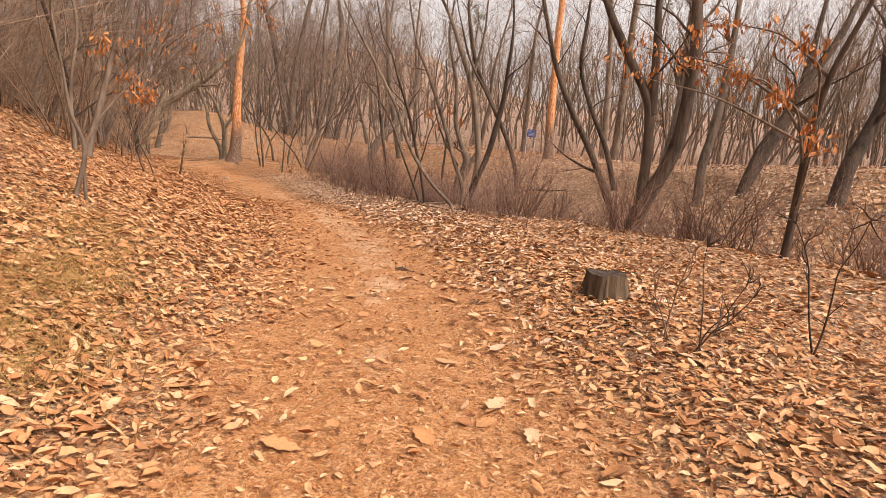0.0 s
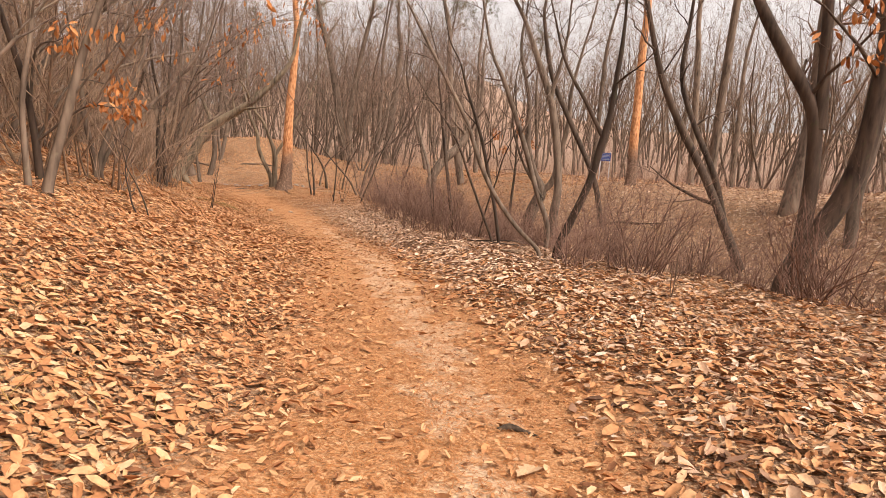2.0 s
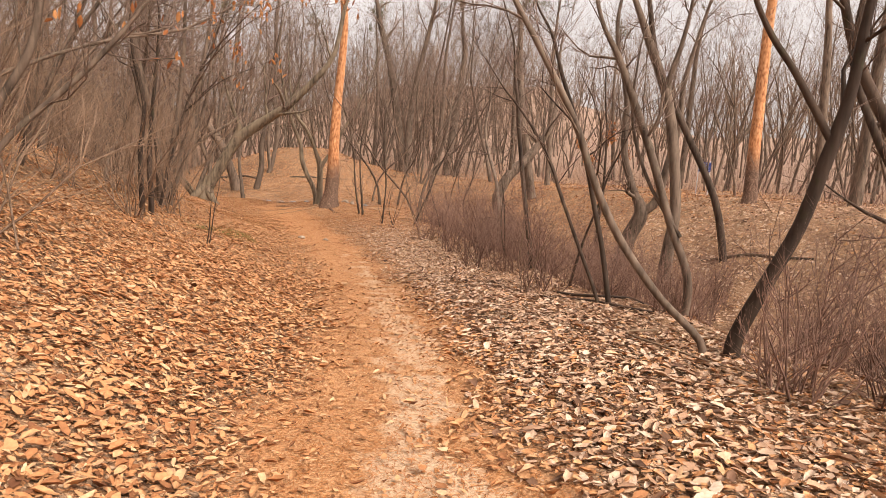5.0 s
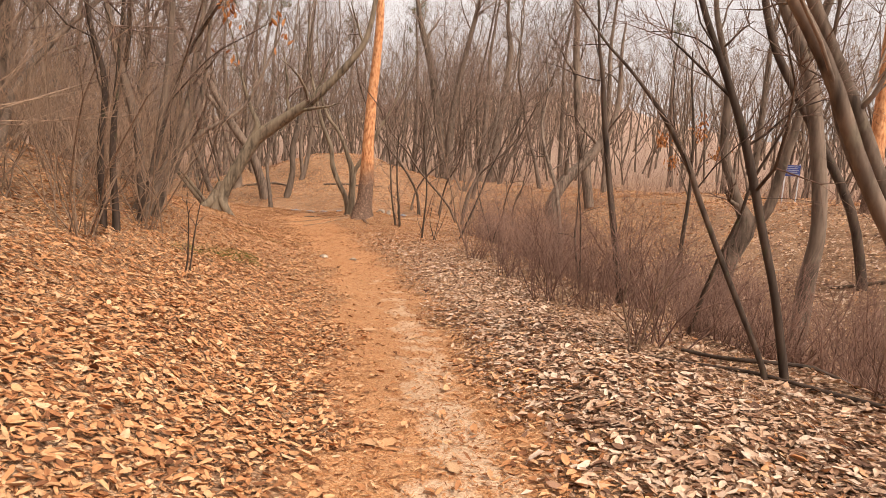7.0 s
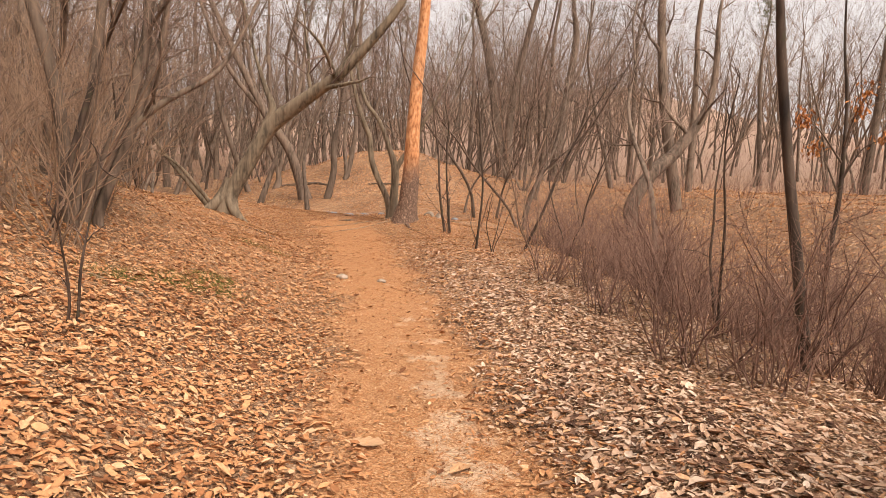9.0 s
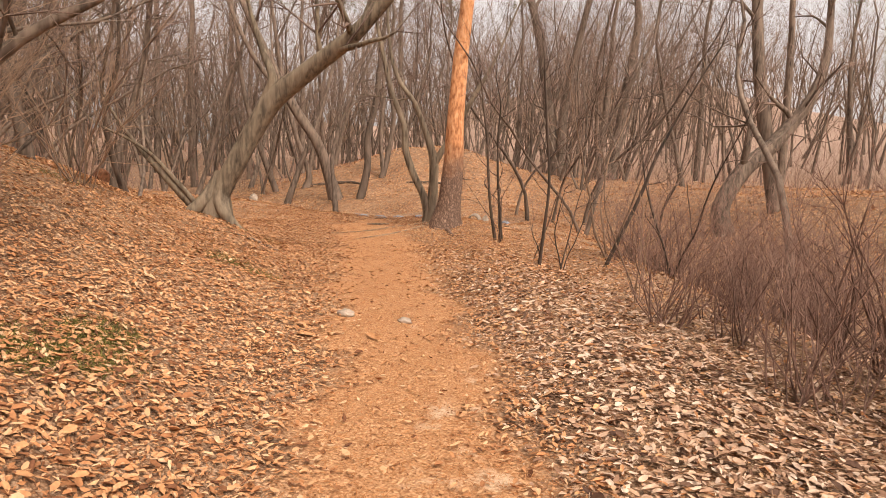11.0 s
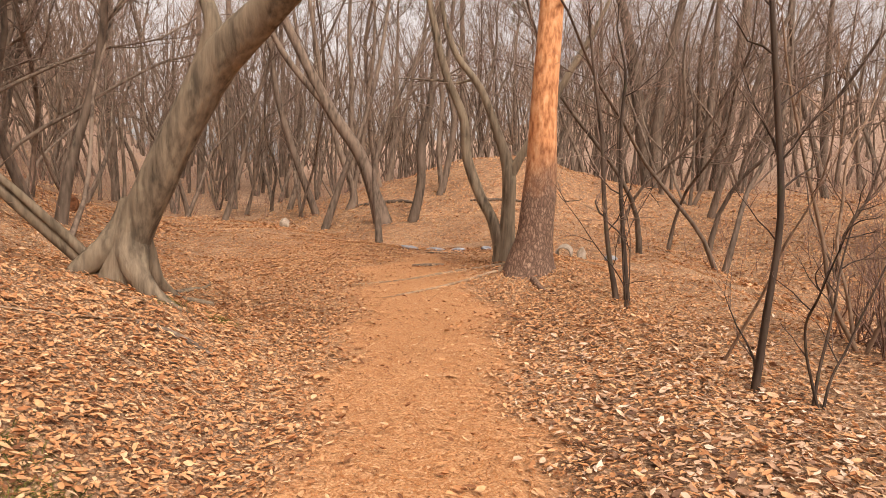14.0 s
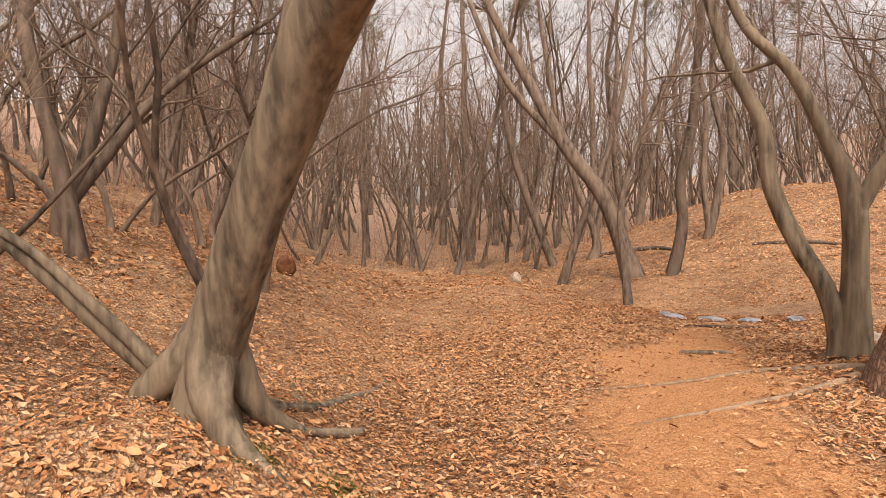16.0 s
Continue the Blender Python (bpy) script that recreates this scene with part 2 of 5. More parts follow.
# foot of the left-hand bank, which leaves the trail at the leaning tree
FOOT = np.array([(0.3, -14), (0.2, -8), (0.0, -3), (-0.1, 0.65), (-0.6, 3.2), (-0.95, 6), (-1.6, 8.3), (-2.5, 10.8), (-3.45, 13.8),
                 (-5.1, 17.4), (-6.75, 20.2), (-8.3, 22.4), (-10.2, 24.7), (-12.6, 26.3), (-18, 29), (-28, 34), (-60, 48)])
# line from which the right-hand shelf, gully and far terrace are laid out
SHELF = np.array([(0.3, -14), (0.0, -3), (-0.1, 0.65), (-0.95, 6), (-2.5, 10.8), (-5.1, 17.4), (-8.3, 22.4), (-11.3, 27.5), (-15, 33), (-26, 47), (-60, 80)])
SHELF_EDGE = [6.5, 6.5, 6.5, 6.4, 4.6, 4.0, 4.0, 4.4, 4.5, 5, 6]


def along(line, x, y):
    """Signed distance to a polyline (right positive) and the place along it."""
    best = np.full(x.shape, 1e9)
    off = np.zeros(x.shape)
    pos = np.zeros(x.shape)
    for i in range(len(line) - 1):
        ax, ay = line[i][0], line[i][1]
        bx, by = line[i + 1][0] - ax, line[i + 1][1] - ay
        ln = math.hypot(bx, by)
        u = np.clip(((x - ax) * bx + (y - ay) * by) / ln ** 2, 0, 1)
        px, py = x - ax - u * bx, y - ay - u * by
        d = np.hypot(px, py)
        side = np.sign(px * by - py * bx)
        near = d < best
        best = np.where(near, d, best)
        off = np.where(near, d * np.where(side == 0, 1, side), off)
        pos = np.where(near, i + u, pos)
    return off, pos


def wave(x, y):
    return (np.sin(x * 1.3 + 0.7 * np.sin(y * 0.9)) * np.sin(y * 1.1 + 1.3 + 0.5 * np.sin(x * 0.7)) * 0.5
            + np.sin(x * 2.9 + y * 1.7) * 0.22 + np.sin(y * 3.7 - x * 2.3 + 1) * 0.18)


def ground(x, y):
    x, y = np.asarray(x, float), np.asarray(y, float)
    d, p = along(TRAIL, x, y)
    zt = np.interp(p, range(len(TRAIL)), TRAIL[:, 2])
    f, _ = along(FOOT, x, y)
    left = np.interp(-f, [0, 0.8, 1.3, 1.8, 2.2, 3, 3.9, 4.6, 6.5, 10, 20, 40, 80, 200, 600],
                     [0, 0.02, 0.12, 0.28, 0.4, 0.68, 1.06, 1.32, 2.0, 3.1, 6.2, 13, 25, 45, 60])
    r, q = along(SHELF, x, y)
    e = np.interp(q, range(len(SHELF)), SHELF_EDGE)
    k = r - e
    shelf = 0.15 * np.clip((r - 0.7) / 1.2, 0, 1)
    right = np.interp(k, [0, 0.9, 2.2, 4.2, 6.5, 9, 12, 28, 34, 50, 80, 120, 200, 300, 600], [0, -0.35, -0.85, -0.75, 0.2, 1.4, 1.9, 2.1, 1.9, 4.5, 11, 19, 30, 42, 56]) * np.interp(y, [15, 45, 80], [1, 0.75, 0.5]) + shelf
    far = np.clip((q - 7.5) / 2, 0, 1)
    right = right * (1 - far) + far * np.interp(r, [0, 8, 30, 100, 400], [0, 0.3, 1.5, 13, 40])
    left = left * np.interp(y, [20, 26, 40, 70], [1, 1, 0.75, 0.8])
    z = zt + np.where(f < 0, left, 0) + np.where(r > 0, right, 0)
    # leaf-covered knoll, shallow stream bed, rising ground ahead
    z = z + 2.5 * np.exp(-(((x + 19.5) / 7.5) ** 2 + ((y - 45) / 6.0) ** 2)) - 0.28 * np.exp(-(((x + 11.2) / 1.3) ** 2 + ((y - 32.9) / 1.1) ** 2))
    z = z - 0.3 * np.exp(-((x * 0.25 + y - 29.5) / 1.6) ** 2) * np.clip((-13 - x) / 3, 0, 1)
    z = z + 0.3 * np.exp(-(((x + 10.95) / 1.3) ** 2 + ((y - 29.4) / 1.3) ** 2)) + 0.2 * np.exp(-(((x + 12.5) / 0.9) ** 2 + ((y - 23.7) / 0.8) ** 2))
    z = z + np.interp(y, [40, 60, 90, 140, 300, 600], [0, 1, 5, 12, 23, 36]) * np.clip((60 - np.abs(x + 36)) / 40, 0, 1)
    z = z + np.interp(np.hypot(x + 9, y - 23), [32, 70, 130, 400], [0, 6.5, 19, 40]) * np.clip((-x - 18) / 15, 0, 1) * np.clip((y - 22) / 15, 0, 1) * np.clip((75 - y) / 30, 0, 1)
    amp = 0.015 + 0.06 * np.clip((np.abs(d) - 1.0) / 2.5, 0, 1) + 0.1 * np.clip((np.abs(d) - 8) / 20, 0, 1)
    return z + wave(x, y) * amp


def gz(x, y):
    return float(ground(np.array([x]), np.array([y]))[0])


def mesh_from(name, verts, faces, mat, smooth=True):
    """One mesh from an array of corners and an array of faces that all have as many corners."""
    verts, faces = np.asarray(verts, np.float32), np.asarray(faces, np.int32)
    me = bpy.data.meshes.new(name)
    k = faces.shape[1]
    me.vertices.add(len(verts))
    me.vertices.foreach_set("co", verts.ravel())
    me.loops.add(faces.size)
    me.loops.foreach_set("vertex_index", faces.ravel())
    me.polygons.add(len(faces))
    me.polygons.foreach_set("loop_start", np.arange(0, faces.size, k, dtype=np.int32))
    me.polygons.foreach_set("use_smooth", np.full(len(faces), smooth))
    me.materials.append(mat)
    me.update(calc_edges=True)
    return me


# ---------------------------------------------------------------- ground sheet
def spaced(lo, hi, step, reach):
    mid = list(np.arange(lo, hi, step))
    out, g, v = [], step, hi
    while v < hi + reach:
        out.append(v)
        g *= 1.13
        v += g
    before, g, v = [], step, lo - step
    while v > lo - reach:
        before.append(v)
        g *= 1.13
        v -= g
    return np.array(before[::-1] + mid + out)


gx, gy = spaced(-23, 8, 0.2, 500), spaced(-2, 36, 0.2, 500)
X, Y = np.meshgrid(gx, gy)
Z = ground(X, Y)
nx, ny = len(gx), len(gy)
idx = np.arange(nx * ny).reshape(ny, nx)
quads = np.stack([idx[:-1, :-1], idx[:-1, 1:], idx[1:, 1:], idx[1:, :-1]], -1).reshape(-1, 4)
ground_mesh = mesh_from("ground", np.stack([X, Y, Z], -1).reshape(-1, 3), quads, GROUND)
trail_off, trail_pos = along(TRAIL, X, Y)


def trail_amount(off, pos):
    off = off + 0.13 * np.sin(pos * 9.1) + 0.07 * np.sin(pos * 23 + 1) + 0.05 * np.sin(pos * 47 + off * 5)
    half = np.interp(pos, [0, 4, 6, 8, 10, 12, 13, 14, 15], [1.15, 1.15, 0.95, 0.7, 0.64, 0.74, 0.85, 0.75, 0.05])
    centre = np.interp(pos, [0, 4, 7, 9, 15], [0.25, 0.25, 0.15, 0.1, 0.1])
    return np.clip(1.5 - np.abs(off - centre) / half, 0, 1)


bare_off = np.exp(-((trail_off - 0.35) / 0.4) ** 2) * np.interp(trail_pos, [0, 4, 5, 6, 9, 10.5, 15], [0.2, 0.28, 0.55, 0.78, 0.68, 0.25, 0.0])
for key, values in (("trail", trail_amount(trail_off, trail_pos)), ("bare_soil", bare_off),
                    ("far_tone", np.clip((np.hypot(X + 7, Y - 20) - 30) / 25, 0, 1))):
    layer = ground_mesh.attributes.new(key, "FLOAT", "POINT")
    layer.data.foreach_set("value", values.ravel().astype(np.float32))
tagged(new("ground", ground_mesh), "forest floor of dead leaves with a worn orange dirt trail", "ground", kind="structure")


# ---------------------------------------------------------------- tree building
class Soup:
    def __init__(self):
        self.v, self.f, self.n = [], [], 0

    def add(self, v, f):
        self.v.append(v)
        self.f.append(f + self.n)
        self.n += len(v)

    def mesh(self, name, mat):
        return mesh_from(name, np.concatenate(self.v), np.concatenate(self.f), mat)


def smooth_line(pts, sub):
    """Catmull-Rom through rows of x, y, z, radius."""
    p = np.asarray(pts, float)
    p = np.vstack([2 * p[0] - p[1], p, 2 * p[-1] - p[-2]])
    t = np.linspace(0, 1, sub, endpoint=False)[:, None]
    rows = []
    for i in range(1, len(p) - 2):
        a, b, c, d = p[i - 1:i + 3]
        rows.append(0.5 * (2 * b + (c - a) * t + (2 * a - 5 * b + 4 * c - d) * t ** 2 + (3 * b - a - 3 * c + d) * t ** 3))
    return np.vstack(rows + [p[-2:-1]])


def tube(soup, line, sides, rough=0.0, rng=None):
    """A tapered tube along rows of x, y, z, radius."""
    line = np.asarray(line, float)
    p, r = line[:, :3], np.maximum(line[:, 3], 0.0015)
    d = np.gradient(p, axis=0)
    d /= np.linalg.norm(d, axis=1)[:, None] + 1e-9
    ref = np.array([0.0, 1.0, 0.0]) if abs(d[:, 1]).mean() < 0.8 else np.array([1.0, 0.0, 0.0])
    u = np.cross(d, ref)
    u /= np.linalg.norm(u, axis=1)[:, None] + 1e-9
    w = np.cross(d, u)
    a = np.arange(sides) * 2 * np.pi / sides
    rr = np.repeat(r[:, None], sides, 1)
    if rough:
        rr = rr * (1 + rough * (0.6 * np.sin(a * 2 + np.arange(len(p))[:, None] * 0.5) + 0.6 * np.sin(a * 3 - np.arange(len(p))[:, None] * 0.31 + 1)
                                + rng.normal(0, 0.25, rr.shape)))
    v = p[:, None] + rr[..., None] * (np.cos(a)[None, :, None] * u[:, None] + np.sin(a)[None, :, None] * w[:, None])
    m = np.arange(len(p) * sides).reshape(len(p), sides)
    nxt = np.roll(m, -1, 1)
    soup.add(v.reshape(-1, 3), np.stack([m[:-1], nxt[:-1], nxt[1:], m[1:]], -1).reshape(-1, 4))


def grown(rng, start, way, length, r0, n, lift=0.25, wobble=0.22, tip=0.25):
    """A branch that wanders and turns upwards."""
    way = np.array(way, float) / (np.linalg.norm(way) + 1e-9)
    rows, p, step = [], np.array(start, float), length / (n - 1)
    for i in range(n):
        rows.append((*p, r0 * (1 - (1 - tip) * i / (n - 1))))
        way = way + rng.normal(0, wobble, 3) + np.array([0, 0, lift * step / max(length, 0.1) * 2])
        way /= np.linalg.norm(way)
        p = p + way * step
    return np.array(rows)


def unit(v):
    return v / (np.linalg.norm(v, axis=-1, keepdims=True) + 1e-9)


def grow_many(rng, start, way, length, r0, n, lift=0.3, wobble=0.22, tip=0.25):
    """Many branches at once: rows of x, y, z, radius for each."""
    way, p, rows = unit(np.asarray(way, float)), np.array(start, float), []
    step = (np.asarray(length) / (n - 1))[:, None]
    for i in range(n):
        rows.append(np.concatenate([p, (r0 * (1 - (1 - tip) * i / (n - 1)))[:, None]], 1))
        way = unit(way + rng.normal(0, wobble, way.shape) + np.array([0, 0, lift / (n - 1)]))
        p = p + way * step
    return np.stack(rows, 1)


def cones(soup, lines, sides=3):
    """Many thin branches, each running out to a point, as triangles."""
    k, n = lines.shape[:2]
    d = unit(lines[:, -1, :3] - lines[:, 0, :3])
    u = unit(np.cross(d, np.array([0.31, 0.83, 0.46])))
    w = np.cross(d, u)
    a = np.arange(sides) * 2 * np.pi / sides
    ring = np.cos(a)[None, :, None] * u[:, None] + np.sin(a)[None, :, None] * w[:, None]
    v = lines[:, :-1, None, :3] + lines[:, :-1, None, 3:] * ring[:, None]
    v = np.concatenate([v.reshape(k, -1, 3), lines[:, -1:, :3]], 1)
    m = np.arange((n - 1) * sides).reshape(n - 1, sides)
    nxt = np.roll(m, -1, 1)
    f = [np.stack([m[-1], nxt[-1], np.full(sides, (n - 1) * sides)], -1)]
    if n > 2:
        f += [np.stack([m[:-1], nxt[:-1], nxt[1:]], -1).reshape(-1, 3), np.stack([m[:-1], nxt[1:], m[1:]], -1).reshape(-1, 3)]
    f = np.concatenate(f)
    per = (n - 1) * sides + 1
    soup.add(v.reshape(-1, 3), (f[None] + (np.arange(k) * per)[:, None, None]).reshape(-1, 3))


def slivers(soup, lines):
    """The finest far-off twigs, a single tapered blade each."""
    d = unit(lines[:, -1, :3] - lines[:, 0, :3])
    u = unit(np.cross(d, np.array([0.31, 0.83, 0.46]))) * lines[:, 0, 3:]
    v = np.stack([lines[:, 0, :3] - u, lines[:, 0, :3] + u, lines[:, -1, :3]], 1).reshape(-1, 3)
    soup.add(v, np.arange(len(v)).reshape(-1, 3))


def side_many(rng, d, spread):
    v = rng.normal(0, 1, d.shape)
    v = unit(v - d * (v * d).sum(-1, keepdims=True))
    return d * np.cos(spread)[:, None] + v * np.sin(spread)[:, None]


def offshoots(rng, lines, per, length, radius, n, spread=(0.4, 1.0), lift=0.3, first=1):
    """Side branches along each of many branches; length: a share of the parent's."""
    k, m = lines.shape[:2]
    i = np.repeat(np.arange(k), per)
    j = rng.integers(first, m, len(i))
    d = unit(lines[i, j, :3] - lines[i, j - 1, :3])
    whole = np.linalg.norm(np.diff(lines[..., :3], axis=1), axis=-1).sum(1)[i]
    r = np.minimum(np.maximum(lines[i, j, 3] * 0.6, radius), lines[i, j, 3])
    return grow_many(rng, lines[i, j, :3], side_many(rng, d, rng.uniform(*spread, len(i))), whole * rng.uniform(*length, len(i)), r, n, lift)


def limbs_of(rng, line, count, reach, low, thick, n=6):
    total = len(line) - 1
    i = (total * (low + (0.98 - low) * rng.random(count) ** 0.8)).astype(int)
    d = unit(line[np.minimum(i + 1, total), :3] - line[np.maximum(i - 1, 0), :3])
    ln = reach * rng.uniform(0.5, 1.1, count) * (1.15 - 0.6 * i / total)
    return grow_many(rng, line[i, :3], side_many(rng, d, rng.uniform(0.45, 1.1, count)), ln, np.maximum(0.006, line[i, 3] * thick * rng.uniform(0.5, 1, count)), n)


def ramify(rng, line, twigs, n_limb, n_sub, n_twig, reach, low=0.35, thick=0.55, fine=0.0036):
    """Limbs along a stem; thinner branches and twigs go into one soup."""
    limbs = limbs_of(rng, line, n_limb, reach, low, thick)
    subs = offshoots(rng, limbs, n_sub, (0.35, 0.75), 2 * fine, 3)
    cones(twigs, subs)
    if n_twig:
        tw = offshoots(rng, subs, n_twig, (0.45, 1.0), fine, 2)
        cones(twigs, tw)
    return limbs


def part(name, me, parent, label="", kind=""):
    ob = new(name, me)
    ob.parent = parent
    return tagged(ob, label, kind=kind)


def thing(name, x, y, z, label, category, group=""):
    e = new(name)
    e.location = (x, y, z)
    return tagged(e, label, category, group)


def oak_leaves(rng, soup, centres, per, size):
    """Curled hanging dry leaves round some places."""
    out = np.array([(0, 0, 0), (0.3, -0.2, 0.03), (0.65, -0.24, 0.02), (1, 0, -0.05), (0.65, 0.24, 0.02), (0.3, 0.2, 0.03), (0.5, 0, -0.06)])
    fan = np.array([(0, 1, 6), (1, 2, 6), (2, 3, 6), (3, 4, 6), (4, 5, 6), (5, 0, 6)])
    for c in centres:
        for _ in range(per):
            s = size * rng.uniform(0.7, 1.3)
            e = Euler((rng.uniform(-1, 1), rng.uniform(0.3, 1.7), rng.uniform(0, 6.28))).to_matrix()
            v = out * s * np.array([1, 0.8, rng.uniform(0.5, 3)])
            soup.add((np.array(e) @ v.T).T + c + rng.normal(0, size * 0.8, 3), fan)

# ---------------------------------------------------------------- stems of the trees beside the trail: x, y, z, radius
STEMS_PINE = [
    [(-10.75, 29.04, 0.31, 0.363), (-10.72, 29.05, 0.65, 0.287), (-10.69, 29.06, 1.20, 0.256), (-10.67, 29.07, 1.82, 0.225), (-10.67, 29.06, 2.72, 0.2), (-10.64, 29.07, 3.60, 0.180), (-10.63, 29.08, 4.18, 0.168)],
]
STEMS_LEAN = [
    [(-12.80, 23.88, 0.15, 0.27), (-12.74, 23.89, 0.52, 0.195), (-12.60, 23.97, 0.94, 0.17), (-12.40, 24.03, 1.32, 0.165), (-12.22, 24.11, 1.70, 0.165), (-12.03, 24.20, 2.07, 0.17), (-11.80, 24.28, 2.43, 0.176), (-11.40, 24.35, 2.74, 0.16), (-11.02, 24.40, 3.0, 0.145), (-10.62, 24.46, 3.27, 0.13), (-10.25, 24.52, 3.55, 0.115), (-9.20, 24.65, 4.64, 0.085), (-8.84, 24.70, 5.35, 0.07)],
    [(-11.93, 24.22, 2.33, 0.12), (-11.78, 24.22, 2.66, 0.09), (-11.78, 24.20, 2.86, 0.07), (-11.92, 24.17, 3.15, 0.055), (-12.06, 24.12, 3.55, 0.045), (-12.18, 24.07, 3.96, 0.031)],
    [(-12.96, 23.82, 0.40, 0.09), (-13.03, 23.59, 0.65, 0.068), (-13.12, 23.31, 0.96, 0.054), (-13.20, 23.05, 1.26, 0.045), (-13.25, 22.87, 1.47, 0.038), (-13.34, 22.58, 1.86, 0.026), (-13.41, 22.38, 2.26, 0.013)],
    [(-12.93, 23.70, 0.52, 0.055), (-12.97, 23.56, 0.75, 0.045), (-13.06, 23.30, 1.06, 0.036), (-13.16, 23.02, 1.38, 0.030), (-13.30, 22.70, 1.62, 0.024), (-13.62, 22.35, 1.85, 0.014)],
]
STEMS_TWIN = [
    [(-11.67, 29.76, 0.37, 0.112), (-11.79, 29.70, 0.84, 0.098), (-12.01, 29.60, 1.28, 0.089), (-12.23, 29.50, 1.90, 0.086), (-12.31, 29.47, 2.56, 0.078), (-12.62, 29.33, 3.35, 0.065), (-12.90, 29.20, 4.48, 0.050), (-13.05, 29.13, 5.17, 0.033)],
    [(-11.56, 29.81, 0.36, 0.160), (-11.56, 29.81, 0.98, 0.125), (-11.58, 29.80, 1.69, 0.111), (-11.76, 29.71, 2.30, 0.077), (-12.07, 29.58, 3.08, 0.064), (-12.44, 29.41, 3.60, 0.054), (-12.66, 29.31, 4.21, 0.043), (-12.76, 29.26, 4.98, 0.029)],
    [(-11.55, 29.81, 1.60, 0.083), (-11.40, 29.88, 1.95, 0.076), (-11.14, 29.99, 2.42, 0.068), (-10.77, 30.16, 3.26, 0.056), (-10.43, 30.31, 3.94, 0.045), (-10.18, 30.43, 4.57, 0.028)],
]
STEMS_TREEA = [
    [(4.08, 13.71, 0.00, 0.199), (4.23, 13.64, 0.59, 0.177), (4.60, 13.48, 1.49, 0.160), (4.77, 13.40, 2.23, 0.147), (4.82, 13.38, 3.08, 0.136), (4.82, 13.38, 3.99, 0.126), (4.75, 13.41, 4.72, 0.110), (4.67, 13.45, 5.78, 0.070)],
    [(4.16, 13.67, 0.48, 0.116), (4.19, 13.66, 1.09, 0.115), (4.19, 13.66, 1.90, 0.109), (4.08, 13.70, 2.87, 0.105), (3.69, 13.88, 3.65, 0.099), (3.32, 14.04, 4.34, 0.093), (3.04, 14.16, 4.94, 0.076), (2.63, 14.34, 5.85, 0.049)],
    [(4.20, 13.65, 2.59, 0.095), (4.13, 13.68, 3.64, 0.086), (4.05, 13.72, 4.77, 0.073), (3.96, 13.76, 5.87, 0.051)],
]
STEMS_TB = [
    [(0.30, 13.78, 0.32, 0.075), (0.49, 13.73, 0.89, 0.069), (0.69, 13.69, 1.46, 0.064), (0.82, 13.66, 2.09, 0.061), (0.92, 13.64, 2.66, 0.051), (0.95, 13.63, 3.24, 0.043), (0.98, 13.62, 3.67, 0.036), (0.98, 13.62, 4.30, 0.021)],
    [(0.83, 13.66, 2.26, 0.038), (0.49, 13.73, 2.85, 0.031), (0.26, 13.79, 3.20, 0.028), (0.06, 13.83, 3.61, 0.023), (-0.12, 13.87, 4.19, 0.015)],
]
STEMS_TD = [
    [(-0.05, 13.65, 0.26, 0.037), (-0.48, 13.72, 0.66, 0.039), (-0.90, 13.79, 1.19, 0.040), (-1.20, 13.85, 1.74, 0.038), (-1.45, 13.89, 2.34, 0.037), (-1.83, 13.95, 3.00, 0.032), (-2.30, 14.03, 3.76, 0.026), (-2.77, 14.11, 4.55, 0.017)],
]
STEMS_TG = [
    [(2.69, 24.21, -0.12, 0.101), (2.29, 24.30, 1.55, 0.094), (1.28, 24.53, 3.54, 0.090), (0.52, 24.70, 5.09, 0.077), (0.10, 24.80, 6.96, 0.062)],
]
STEMS_TI = [
    [(5.80, 21.58, 0.56, 0.100), (5.39, 21.78, 1.98, 0.098), (4.77, 22.08, 3.35, 0.086), (4.29, 22.31, 4.76, 0.077), (4.31, 22.30, 6.26, 0.060), (4.36, 22.28, 7.47, 0.037)],
]
STEMS_PINE2 = [
    [(4.65, 29.86, 1.86, 0.228), (4.60, 29.87, 3.22, 0.196), (4.58, 29.88, 4.62, 0.180), (4.55, 29.88, 6.20, 0.164), (4.53, 29.89, 7.55, 0.156), (4.55, 29.88, 8.50, 0.147)],
]
STEMS_T1 = [
    [(-0.74, 16.27, -0.03, 0.039), (-0.90, 16.32, 0.74, 0.037), (-1.05, 16.36, 1.29, 0.038), (-1.27, 16.43, 2.10, 0.037), (-1.47, 16.48, 2.66, 0.033), (-1.72, 16.55, 3.28, 0.029), (-1.92, 16.61, 3.86, 0.020)],
    [(-0.92, 16.32, 0.07, 0.027), (-1.27, 16.43, 0.84, 0.026), (-1.59, 16.52, 1.56, 0.027), (-1.75, 16.56, 1.95, 0.027), (-2.02, 16.64, 2.41, 0.023), (-2.32, 16.73, 2.80, 0.016)],
]
STEMS_T2 = [
    [(0.72, 21.16, -1.05, 0.159), (0.76, 21.15, 0.34, 0.132), (0.81, 21.14, 1.27, 0.118), (0.65, 21.18, 2.53, 0.115), (0.40, 21.26, 3.69, 0.105), (-0.07, 21.40, 4.87, 0.093), (-0.55, 21.53, 5.99, 0.059)],
    [(0.61, 21.20, 2.89, 0.076), (0.38, 21.26, 3.86, 0.070), (0.56, 21.21, 4.80, 0.052), (0.67, 21.18, 5.62, 0.033)],
]
